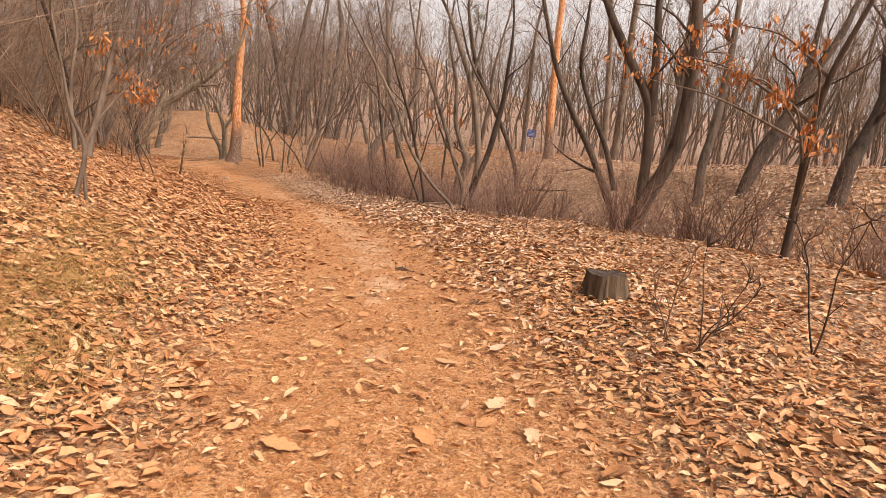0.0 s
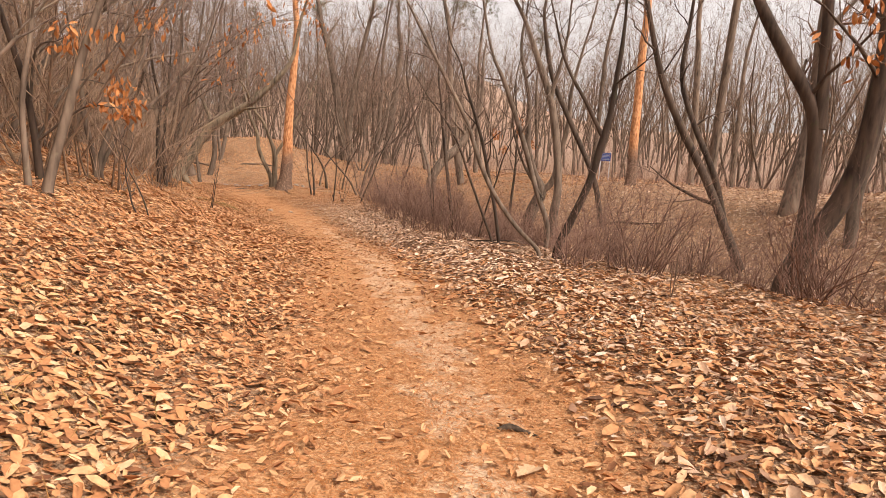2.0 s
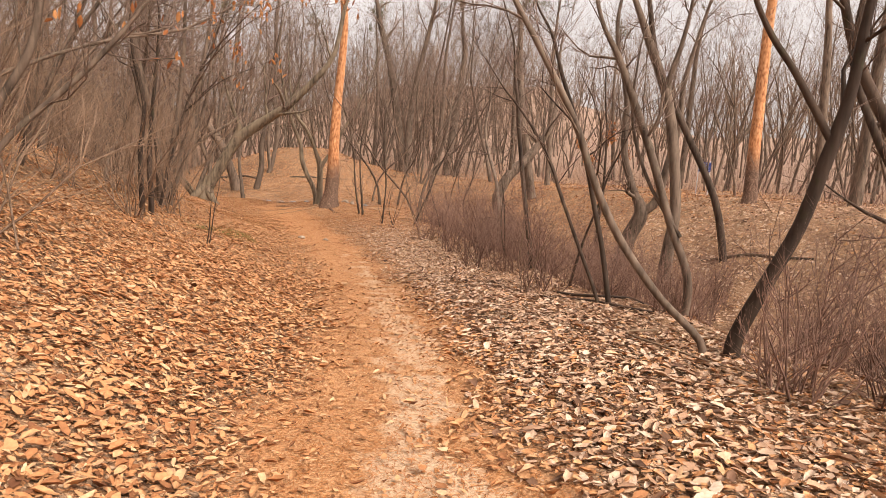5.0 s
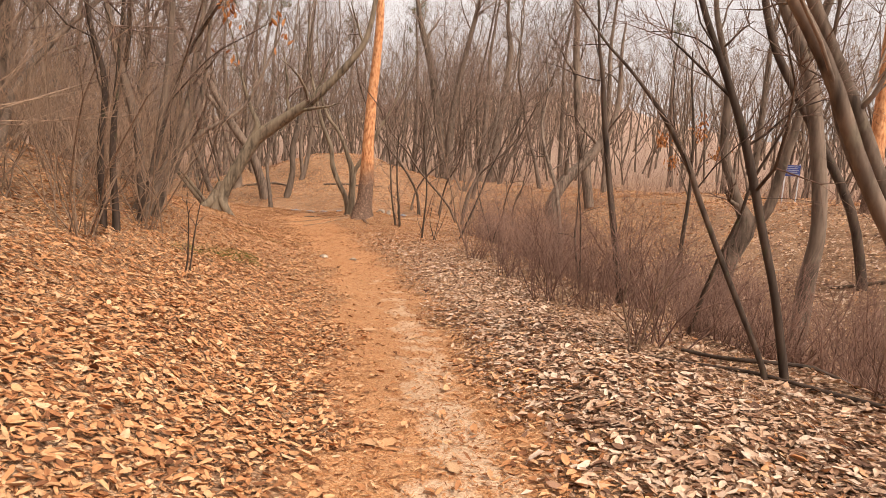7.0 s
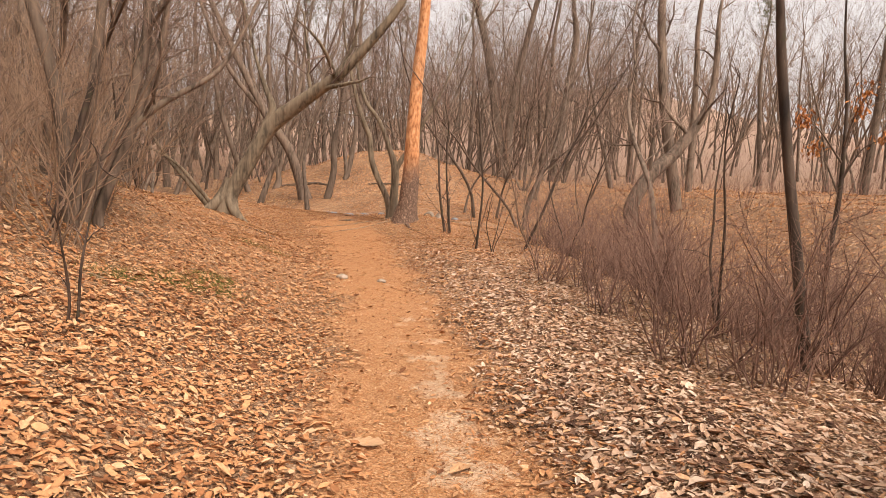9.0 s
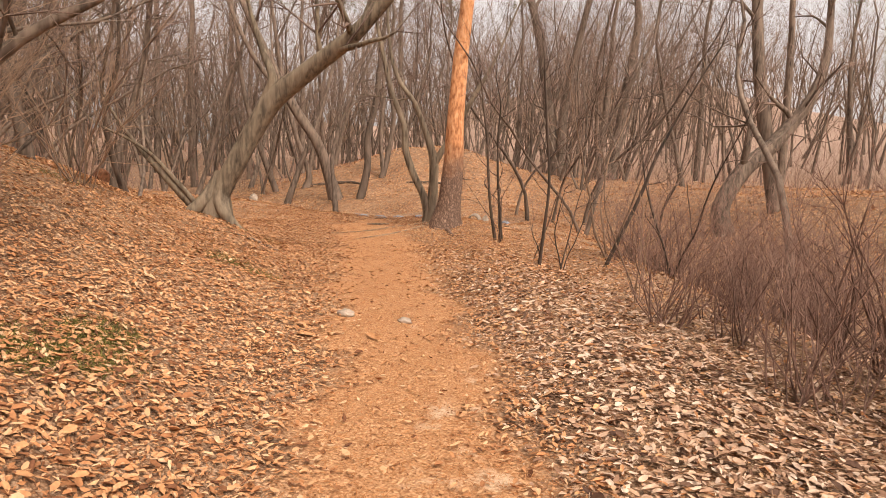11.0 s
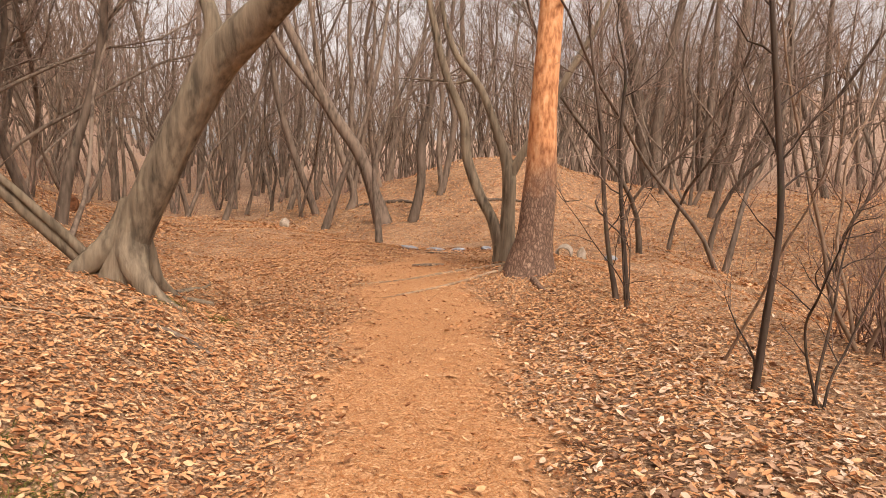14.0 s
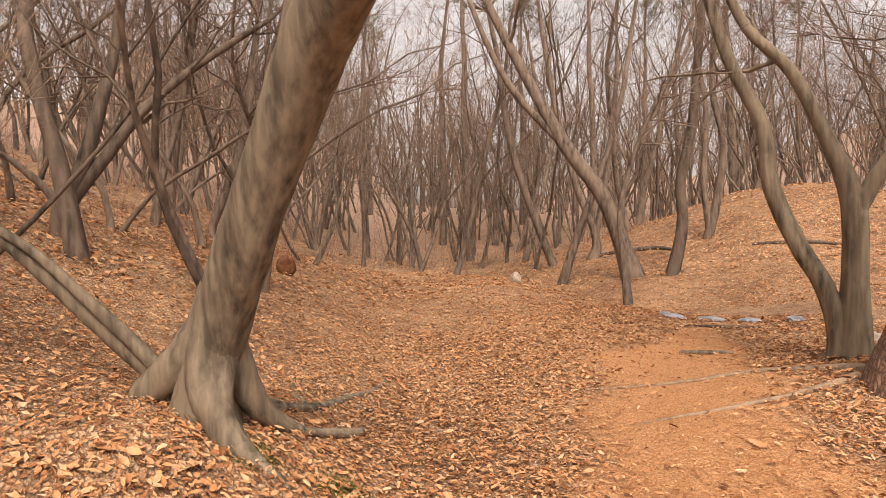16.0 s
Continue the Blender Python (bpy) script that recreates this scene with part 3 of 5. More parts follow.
STEMS_T3 = [
    [(0.23, 15.99, 0.52, 0.054), (-0.05, 16.11, 1.22, 0.054), (-0.36, 16.24, 2.10, 0.055), (-0.60, 16.35, 2.71, 0.053), (-0.94, 16.49, 3.51, 0.047), (-1.23, 16.62, 4.07, 0.031)],
    [(0.08, 16.05, 1.09, 0.028), (-0.33, 16.23, 1.70, 0.025), (-0.59, 16.34, 2.30, 0.024), (-0.70, 16.39, 2.82, 0.020), (-0.69, 16.38, 3.47, 0.013)],
]
STEMS_T4 = [
    [(0.10, 25.08, -0.82, 0.221), (0.27, 25.05, 0.23, 0.205), (0.54, 25.00, 1.02, 0.200), (0.28, 25.05, 1.64, 0.107), (-0.07, 25.10, 2.67, 0.097), (-0.17, 25.12, 4.23, 0.078), (-0.54, 25.18, 5.64, 0.061)],
    [(0.56, 25.00, 1.00, 0.129), (0.92, 24.94, 1.42, 0.114), (1.10, 24.91, 2.46, 0.101), (1.28, 24.88, 3.54, 0.082), (1.27, 24.88, 4.58, 0.065), (1.52, 24.84, 6.00, 0.042)],
]
STEMS_T9 = [
    [(-2.14, 20.20, -0.09, 0.055), (-2.33, 20.23, 0.94, 0.053), (-2.50, 20.27, 1.85, 0.047), (-2.66, 20.30, 2.82, 0.043), (-2.73, 20.32, 3.35, 0.038), (-2.85, 20.34, 3.98, 0.024)],
]
STEMS_SAPL1 = [
    [(-8.50, 27.08, 0.08, 0.040), (-8.63, 27.06, 0.70, 0.031), (-8.73, 27.05, 1.45, 0.029), (-8.78, 27.04, 2.04, 0.027), (-8.91, 27.02, 2.78, 0.021), (-9.01, 27.01, 3.37, 0.014)],
    [(-8.36, 27.10, 0.07, 0.039), (-8.45, 27.09, 0.82, 0.030), (-8.53, 27.08, 1.55, 0.026), (-8.56, 27.07, 2.27, 0.022), (-8.55, 27.07, 2.88, 0.017), (-8.68, 27.05, 3.41, 0.011)],
]
STEMS_SAPL3 = [
    [(-7.83, 26.95, -0.07, 0.030), (-7.80, 26.96, 0.53, 0.026), (-7.77, 26.96, 1.25, 0.023), (-7.85, 26.95, 2.03, 0.022), (-7.94, 26.95, 2.72, 0.018), (-8.00, 26.95, 3.23, 0.011)],
]
STEMS_BGA = [
    [(-19.08, 35.83, 0.05, 0.315), (-19.33, 35.63, 1.07, 0.232), (-19.72, 35.31, 2.37, 0.207), (-20.42, 34.75, 3.64, 0.190), (-20.95, 34.32, 4.85, 0.162), (-21.68, 33.73, 6.66, 0.133), (-22.31, 33.23, 8.35, 0.103)],
    [(-20.44, 34.73, 3.69, 0.121), (-21.69, 33.73, 5.56, 0.094), (-22.57, 33.02, 8.07, 0.071)],
]
STEMS_BGB = [
    [(-18.22, 36.21, 0.11, 0.176), (-18.00, 36.37, 1.50, 0.147), (-18.03, 36.34, 2.65, 0.134), (-17.82, 36.50, 4.07, 0.119), (-17.71, 36.57, 5.75, 0.105), (-17.61, 36.64, 7.13, 0.085)],
]
STEMS_BGC = [
    [(-23.25, 36.95, 0.07, 0.150), (-23.56, 36.63, 1.28, 0.132), (-23.92, 36.26, 2.73, 0.124), (-24.30, 35.86, 4.67, 0.106), (-24.55, 35.60, 7.37, 0.087), (-24.80, 35.34, 9.30, 0.068)],
]
STEMS_BGD = [
    [(-22.11, 37.57, 0.32, 0.233), (-22.04, 37.64, 1.17, 0.125), (-22.50, 37.22, 2.85, 0.109), (-22.95, 36.80, 5.29, 0.092), (-23.28, 36.50, 7.91, 0.074)],
    [(-22.04, 37.64, 1.17, 0.107), (-21.77, 37.88, 3.37, 0.088), (-21.57, 38.07, 6.07, 0.070)],
]
STEMS_BGE = [
    [(-19.42, 39.63, 0.93, 0.158), (-19.16, 39.80, 2.35, 0.125), (-19.03, 39.88, 4.05, 0.108), (-19.30, 39.71, 5.78, 0.094), (-19.17, 39.79, 8.29, 0.070)],
    [(-19.36, 39.67, 1.49, 0.110), (-19.49, 39.59, 2.88, 0.095), (-19.43, 39.63, 4.94, 0.079), (-19.69, 39.46, 7.04, 0.056)],
]
STEMS_BGL = [
    [(-18.19, 23.12, 1.79, 0.126), (-18.19, 23.40, 2.48, 0.098), (-18.19, 23.62, 3.31, 0.087), (-18.19, 23.78, 3.95, 0.075), (-18.20, 23.90, 4.74, 0.062), (-18.20, 24.03, 5.55, 0.042)],
    [(-18.19, 23.18, 1.81, 0.089), (-18.19, 23.67, 2.58, 0.081), (-18.20, 24.10, 3.20, 0.071), (-18.20, 24.72, 3.84, 0.060), (-18.20, 25.46, 4.46, 0.048), (-18.21, 26.08, 4.97, 0.029)],
    [(-18.19, 23.04, 1.94, 0.056), (-18.19, 22.71, 2.34, 0.041), (-18.19, 22.49, 2.54, 0.028), (-18.19, 22.16, 2.80, 0.016)],
]
STEMS_BGM = [
    [(-23.20, 26.02, 1.69, 0.108), (-23.10, 26.47, 2.87, 0.098), (-23.02, 26.81, 4.23, 0.094), (-22.97, 27.03, 5.87, 0.082), (-22.94, 27.19, 7.23, 0.064)],
]
STEMS_BGN = [
    [(-23.72, 25.18, 2.04, 0.115), (-23.70, 25.34, 3.65, 0.098), (-23.67, 25.49, 4.84, 0.093), (-23.63, 25.76, 6.19, 0.083), (-23.60, 25.91, 7.13, 0.072)],
]
STEMS_L1 = [
    [(-9.88, 18.32, 0.81, 0.079), (-9.95, 18.26, 2.12, 0.067), (-10.21, 18.06, 3.51, 0.055), (-10.38, 17.93, 4.85, 0.038)],
    [(-9.84, 18.34, 0.81, 0.068), (-9.69, 18.46, 2.03, 0.057), (-9.56, 18.56, 3.63, 0.046), (-9.53, 18.58, 5.28, 0.029)],
]
STEMS_L2 = [
    [(-8.95, 16.67, 0.86, 0.046), (-8.97, 16.65, 1.76, 0.042), (-8.93, 16.69, 2.58, 0.036), (-9.04, 16.57, 3.34, 0.029), (-9.08, 16.53, 4.01, 0.019)],
    [(-8.85, 16.78, 0.90, 0.047), (-8.87, 16.75, 1.63, 0.040), (-8.85, 16.78, 2.37, 0.033), (-8.80, 16.83, 3.26, 0.027), (-8.77, 16.86, 4.05, 0.017)],
]
STEMS_L3 = [
    [(-10.12, 18.68, 0.81, 0.087), (-9.87, 18.90, 1.69, 0.076), (-9.65, 19.11, 2.69, 0.065), (-9.56, 19.20, 3.67, 0.051), (-9.44, 19.31, 4.74, 0.033)],
    [(-10.22, 18.57, 0.86, 0.069), (-9.94, 18.84, 1.49, 0.054), (-9.55, 19.21, 2.12, 0.042), (-9.07, 19.66, 2.59, 0.029)],
    [(-10.00, 18.79, 0.82, 0.062), (-9.75, 19.03, 1.80, 0.055), (-9.49, 19.27, 3.01, 0.042), (-9.40, 19.35, 4.28, 0.028)],
]
STEMS_L4 = [
    [(-6.99, 11.97, 1.21, 0.046), (-7.08, 11.88, 1.87, 0.037), (-7.13, 11.83, 2.52, 0.028), (-7.22, 11.75, 3.27, 0.019)],
    [(-6.96, 12.00, 1.21, 0.047), (-6.79, 12.16, 1.98, 0.039), (-6.57, 12.38, 2.65, 0.035), (-6.48, 12.46, 3.49, 0.026)],
    [(-6.92, 12.03, 1.21, 0.035), (-6.71, 12.25, 1.78, 0.031), (-6.25, 12.69, 2.50, 0.027), (-5.87, 13.06, 3.25, 0.018)],
]
STEMS_L5 = [
    [(-5.62, 9.45, 1.05, 0.057), (-5.48, 9.56, 1.81, 0.049), (-5.34, 9.66, 2.55, 0.040), (-5.12, 9.81, 3.44, 0.027)],
    [(-5.77, 9.35, 1.05, 0.037), (-5.80, 9.33, 1.91, 0.028), (-5.72, 9.39, 2.75, 0.022)],
]
STEMS_L6 = [
    [(-3.62, 6.05, 0.78, 0.027), (-3.55, 6.09, 1.21, 0.023), (-3.64, 6.04, 1.53, 0.018), (-3.69, 6.01, 1.93, 0.013), (-3.75, 5.97, 2.40, 0.009)],
    [(-3.55, 6.09, 1.21, 0.016), (-3.42, 6.18, 1.56, 0.012), (-3.15, 6.35, 1.97, 0.010)],
]

STEMS_FR1 = [[(9.03, 14.38, 0.94, 0.2), (9.23, 14.52, 1.78, 0.174), (9.69, 14.69, 2.74, 0.16), (10.0, 14.83, 3.55, 0.147)]]
STEMS_FR2 = [
    [(8.16, 17.2, 0.89, 0.145), (8.62, 17.41, 2.12, 0.14), (9.19, 17.57, 3.04, 0.135), (9.68, 17.73, 3.95, 0.125), (10.68, 18.02, 5.62, 0.1)],
    [(8.3, 17.4, 0.95, 0.125), (9.0, 17.75, 2.15, 0.12), (9.62, 18.05, 3.09, 0.11), (10.0, 18.3, 4.4, 0.09)],
]
STEMS_FR3 = [[(7.1, 17.52, 0.5, 0.132), (7.18, 17.72, 1.68, 0.13), (7.46, 17.91, 2.76, 0.125), (7.67, 18.15, 4.16, 0.11), (7.81, 18.37, 5.47, 0.09)]]
STEMS_FR4 = [[(4.91, 17.68, -0.34, 0.117), (4.49, 17.84, 0.63, 0.105), (3.98, 18.03, 1.75, 0.1), (3.28, 18.25, 3.02, 0.09), (2.77, 18.44, 4.14, 0.075)]]
STEMS_FR5 = [[(7.22, 20.87, 1.11, 0.255), (7.55, 21.13, 2.75, 0.225), (7.73, 21.37, 4.35, 0.21), (7.76, 21.57, 5.77, 0.19)]]
STEMS_BR1 = [
    [(-14.04, 50.12, 1.5, 0.34), (-14.74, 50.31, 5.02, 0.3), (-15.71, 50.51, 9.46, 0.26), (-16.75, 50.55, 12.77, 0.2)],
    [(-13.7, 50.0, 1.5, 0.28), (-13.9, 50.3, 5.5, 0.25), (-13.3, 50.5, 10.0, 0.2), (-12.6, 50.6, 13.5, 0.15)],
]
STEMS_BR2 = [[(-11.59, 53.75, 1.9, 0.33), (-11.27, 54.42, 6.32, 0.3), (-10.99, 55.14, 11.14, 0.24)]]
STEMS_BR3 = [[(-3.45, 37.85, 0.89, 0.229), (-4.26, 38.04, 4.72, 0.2), (-4.68, 38.28, 7.89, 0.16)]]
STEMS_BR4 = [[(-4.78, 35.94, 0.01, 0.3), (-4.98, 35.94, 0.84, 0.27), (-4.48, 36.38, 1.99, 0.25), (-3.7, 36.94, 2.87, 0.22), (-2.9, 37.4, 4.2, 0.16)]]


def moved(stems, dx, dy):
    return [[(x + dx, y + dy, z, r) for x, y, z, r in st] for st in stems]


def crooked(seed, x, y, height, r0, count=1, slant=(0.0, 0.0)):
    """Stems of a thin crooked sapling."""
    g = np.random.default_rng(seed)
    out = []
    for k in range(count):
        line = grown(g, (x + g.normal(0, 0.05) * (count > 1), y + g.normal(0, 0.05) * (count > 1), gz(x, y)), (slant[0] + g.normal(0, 0.16), slant[1] + g.normal(0, 0.16), 1), height * g.uniform(0.8, 1.1), r0 * g.uniform(0.75, 1.1), 7, 0.15, 0.13, 0.35)
        out.append([tuple(float(c) for c in row) for row in line])
    return out


# ---------------------------------------------------------------- the trees beside the trail
def stem_tree(name, label, stems, mat, seed, sides=10, limbs=6, subs=5, twigs=4, reach=1.8, up=4.0, low=0.45, leaves=0, twig_mat=TWIG, group=""):
    """A tree from its stems; each stem is carried on upwards and set into the ground."""
    rng = np.random.default_rng(seed)
    x0, y0, z0, r0 = stems[0][0]
    base = gz(x0, y0)
    tree = thing(name, x0, y0, base, label, "tree", group)
    twig_soup, leaf_soup = Soup(), Soup()
    for k, st in enumerate(stems):
        st = [tuple(r) for r in st]
        if st[0][2] - gz(st[0][0], st[0][1]) < 0.9 or k == 0:
            g = gz(st[0][0], st[0][1])
            if st[0][2] > g - 0.05:
                st.insert(0, (st[0][0], st[0][1], g - 0.12, st[0][3] * 1.15))
        a, b = np.array(st[-2]), np.array(st[-1])
        d = (b - a)[:3]
        d /= np.linalg.norm(d)
        more = grown(rng, b[:3], d + np.array([0, 0, 0.3]), up * rng.uniform(0.7, 1.1) * min(1, b[3] / 0.035), b[3], 5, lift=0.2, wobble=0.12)
        line = smooth_line(st + [tuple(r) for r in more[1:]], 4)
        line[:, :3] -= (x0, y0, base)
        s = Soup()
        tube(s, line, sides, 0.05, rng)
        part("trunk" if k == 0 else "stem", s.mesh(name + "_stem", mat), tree)
        for limb in ramify(rng, line, twig_soup, limbs, subs, twigs, reach, low):
            ls = Soup()
            tube(ls, limb, 5)
            part("limb", ls.mesh(name + "_limb", mat), tree)
    part("brushwood", twig_soup.mesh(name + "_twigs", twig_mat), tree, kind="stuff")
    if leaves:
        vs = np.concatenate(twig_soup.v)
        oak_leaves(rng, leaf_soup, vs[rng.integers(0, len(vs), leaves)], 5, 0.11)
        part("dry_leaves", leaf_soup.mesh(name + "_leaves", OAK_LEAF), tree, "clusters of curled rust-brown oak leaves still hanging", "stuff")
    return tree


def pine_tree(name, label, stem, seed, up=9.0, group="", mat=PINE_BARK, low=0.72):
    rng = np.random.default_rng(seed)
    x0, y0, z0, r0 = stem[0]
    base = gz(x0, y0)
    tree = thing(name, x0, y0, base, label, "tree", group)
    st = [(x0, y0, base - 0.15, r0 * 1.25)] + [tuple(r) for r in stem]
    a, b = np.array(st[-2]), np.array(st[-1])
    d = (b - a)[:3] / np.linalg.norm((b - a)[:3])
    more = grown(rng, b[:3], d, up, b[3], 7, lift=0.1, wobble=0.06, tip=0.3)
    line = smooth_line(st + [tuple(r) for r in more[1:]], 4)
    line[:, :3] -= (x0, y0, base)
    s = Soup()
    tube(s, line, 16, 0.035, rng)
    part("trunk", s.mesh(name + "_trunk", mat), tree, "orange flaking bark above, grey plated bark below" if mat is PINE_BARK else "")
    twig, tufts = Soup(), Soup()
    for limb in ramify(rng, line, twig, 14, 6, 2, 2.6, low, 0.35):
        ls = Soup()
        tube(ls, limb, 5)
        part("limb", ls.mesh(name + "_limb", mat), tree)
    part("brushwood", twig.mesh(name + "_twigs", TWIG), tree, kind="stuff")
    ends = np.concatenate(twig.v)
    needle_tufts(rng, tufts, ends[rng.integers(0, len(ends), 420)], 12)
    part("crown", tufts.mesh(name + "_crown", PINE_GREEN), tree, "tufts of green needles with gaps", "stuff")
    return tree


def needle_tufts(rng, soup, centres, per):
    n = len(centres) * per
    c = np.repeat(np.asarray(centres), per, 0)
    d = rng.normal(0, 1, (n, 3)) + np.array([0, 0, 0.5])
    d /= np.linalg.norm(d, axis=1)[:, None]
    w = np.cross(d, rng.normal(0, 1, (n, 3)))
    w /= np.linalg.norm(w, axis=1)[:, None]
    ln = rng.uniform(0.1, 0.2, (n, 1))
    c = c + rng.normal(0, 0.06, (n, 3))
    v = np.stack([c - w * 0.006, c + w * 0.006, c + d * ln], 1).reshape(-1, 3)
    soup.add(v, np.arange(n * 3).reshape(-1, 3))


pine_tree("pine_tree", "tall red pine with orange upper trunk beside the trail", STEMS_PINE[0], 3)
pine_tree("pine_tree", "red pine with orange trunk on the far terrace", STEMS_PINE2[0], 4)
lean_tree = stem_tree("leaning_tree", "thick grey-olive tree leaning out over the trail", STEMS_LEAN, BARK_LEAN, 5, 18, 5, 5, 3, 2.2, 5.0, 0.5)
stem_tree("forked_tree", "grey-brown tree forking low beside the pine", STEMS_TWIN, BARK_LEAN, 6, 12, 6, 5, 3, 2.2, 4.0, 0.45)
stem_tree("mossy_tree", "dark crooked tree with mossy base at the gully edge", STEMS_TREEA, BARK_DARK, 7, 12, 7, 6, 3, 2.4, 4.0, 0.3)
stem_tree("dark_tree", "dark bare tree leaning over the gully edge", STEMS_TB, BARK_DARK, 8, 10, 8, 6, 3, 2.2, 4.0, 0.35)
stem_tree("slanting_tree", "slender bare tree slanting over the shelf edge", STEMS_TD, BARK, 9, 8, 6, 5, 3, 1.6, 3.0, 0.35)
for st, label, mat, seed in (
        (STEMS_TG, "thin bare tree beyond the gully", BARK_DARK, 11),
        (STEMS_TI, "crooked dark tree on the far bank", BARK_DARK, 12), (STEMS_T1, "two thin dark stems at the shelf edge", BARK_DARK, 13),
        (STEMS_T2, "grey bare tree standing in the gully", BARK, 14), (STEMS_T3, "thick grey tree leaning from the gully", BARK, 15),
        (STEMS_T4, "grey tree forking low in the gully", BARK, 16), (STEMS_T9, "straight dark young tree beside the thicket", BARK_DARK, 17),
        (STEMS_BGA, "leaning grey-brown tree at the stream bed", BARK, 18), (STEMS_BGB, "bare tree with curved trunk at the stream bed", BARK, 19),
        (STEMS_BGC, "thin leaning bare tree past the leafy clearing", BARK, 20), (STEMS_BGD, "small tree with exposed roots by the stream bed", BARK, 21),
        (STEMS_BGE, "forked bare tree below the knoll", BARK, 22), (STEMS_BGL, "low forking tree on the leafy bank", BARK, 23),
        (STEMS_BGM, "bare tree on the bank behind the leaning tree", BARK, 24), (STEMS_BGN, "straight reddish tree on the bank", BARK, 25),
        (STEMS_L1, "thin bare stems on the leafy bank", BARK, 26), (STEMS_L2, "cluster of thin bare stems on the bank", BARK_DARK, 27),
        (STEMS_L3, "cluster of slanting bare stems on the bank", BARK, 28), (STEMS_L4, "many-stemmed bare tree on the bank", BARK, 29),
        (STEMS_L5, "bare slanting tree on the bank beside the trail", BARK, 30)):
    stem_tree("bare_tree", label, st, mat, seed, 8, 8, 7, 6, 1.9, 3.5, 0.25, 26 if seed in (29, 30) else 0)
stem_tree("sapling", "small bare sapling on the leafy bank", STEMS_L6, BARK, 31, 6, 7, 4, 2, 0.8, 0.8, 0.2)
stem_tree("sapling", "two-stemmed bare sapling beside the trail", moved(STEMS_SAPL1, -0.72, 1.22), BARK_DARK, 32, 8, 13, 5, 3, 1.0, 1.5, 0.12)
stem_tree("sapling", "thin dark sapling beside the trail", moved(STEMS_SAPL3, 0.42, -1.26), BARK_DARK, 33, 6, 13, 5, 3, 1.0, 1.5, 0.12)
for st, label, mat, seed in (
        (STEMS_FR1, "thick dark tree slanting on the far bank", BARK_DARK, 34), (STEMS_FR2, "dark tree with two slanting stems on the far bank", BARK_DARK, 35),
        (STEMS_FR3, "crooked bare tree above the gully", BARK, 36), (STEMS_FR4, "slender curved tree beside the mossy one", BARK_DARK, 37),
        (STEMS_FR5, "thick grey straight tree on the far terrace", BARK, 38), (STEMS_BR1, "tall grey tree with two trunks past the knoll", BARK, 39),
        (STEMS_BR2, "tall grey tree behind the clearing", BARK, 40), (STEMS_BR3, "straight grey tree beyond the thicket", BARK, 41),
        (STEMS_BR4, "stout crooked grey tree leaning over the gully", BARK, 42)):
    stem_tree("bare_tree", label, st, mat, seed, 9, 9, 7, 6, 2.6, 5.0, 0.25)
for k, (x, y, height, r0, count, slant) in enumerate((
        (-7.7, 26.3, 2.6, 0.018, 1, (0, 0)), (-6.45, 26.2, 3.6, 0.038, 1, (0.15, 0.05)), (-5.4, 25.5, 2.6, 0.022, 2, (0.1, 0)), (-6.75, 27.6, 3.0, 0.024, 3, (0, 0)), (-7.0, 25.6, 1.5, 0.012, 3, (0, 0)),
        (-9.0, 28.0, 1.6, 0.012, 3, (0, 0)), (-2.06, 17.0, 1.1, 0.014, 2, (0.1, 0)), (-7.7, 16.75, 1.2, 0.016, 2, (0.05, 0)), (-5.3, 10.7, 1.2, 0.013, 2, (0, 0)), (1.51, 4.53, 0.75, 0.008, 2, (0, 0)),
        (1.6, 4.3, 0.7, 0.007, 3, (0.1, 0)), (2.45, 4.4, 0.95, 0.009, 2, (-0.2, 0)), (1.25, 10.06, 0.75, 0.008, 2, (0, 0)), (-2.9, 21.4, 2.6, 0.02, 2, (0, 0)), (-1.3, 18.4, 3.4, 0.028, 1, (0.1, 0)), (-5.6, 23.6, 1.7, 0.012, 3, (0, 0)))):
    stem_tree("sapling", "thin crooked bare sapling rising from leaves" if height > 1.3 else "knee-high bare seedling among the leaves", crooked(400 + k, x, y, height, r0, count, slant), BARK_DARK if k % 3 else PALE_AND_HAZED_TWIG, 420 + k, 5, 6, 3, 2, height * 0.32, height * 0.3, 0.2, group="saplings beside the trail")

# ---------------------------------------------------------------- the wood around
KEEP = [(s[0][0][0], s[0][0][1]) for s in (STEMS_PINE, STEMS_LEAN, STEMS_TWIN, STEMS_TREEA, STEMS_TB, STEMS_TD, STEMS_T2, STEMS_T9, STEMS_BGA, STEMS_BGB, STEMS_BGL, STEMS_L3, STEMS_L4, STEMS_FR1, STEMS_FR2, STEMS_FR5, STEMS_BR1, STEMS_BR3, STEMS_BR4)]
LABELS = ["slender bare grey-brown tree in the wood", "bare tree with a bent trunk in the wood", "bare tree with two stems in the wood", "bare many-stemmed tree in the wood"]


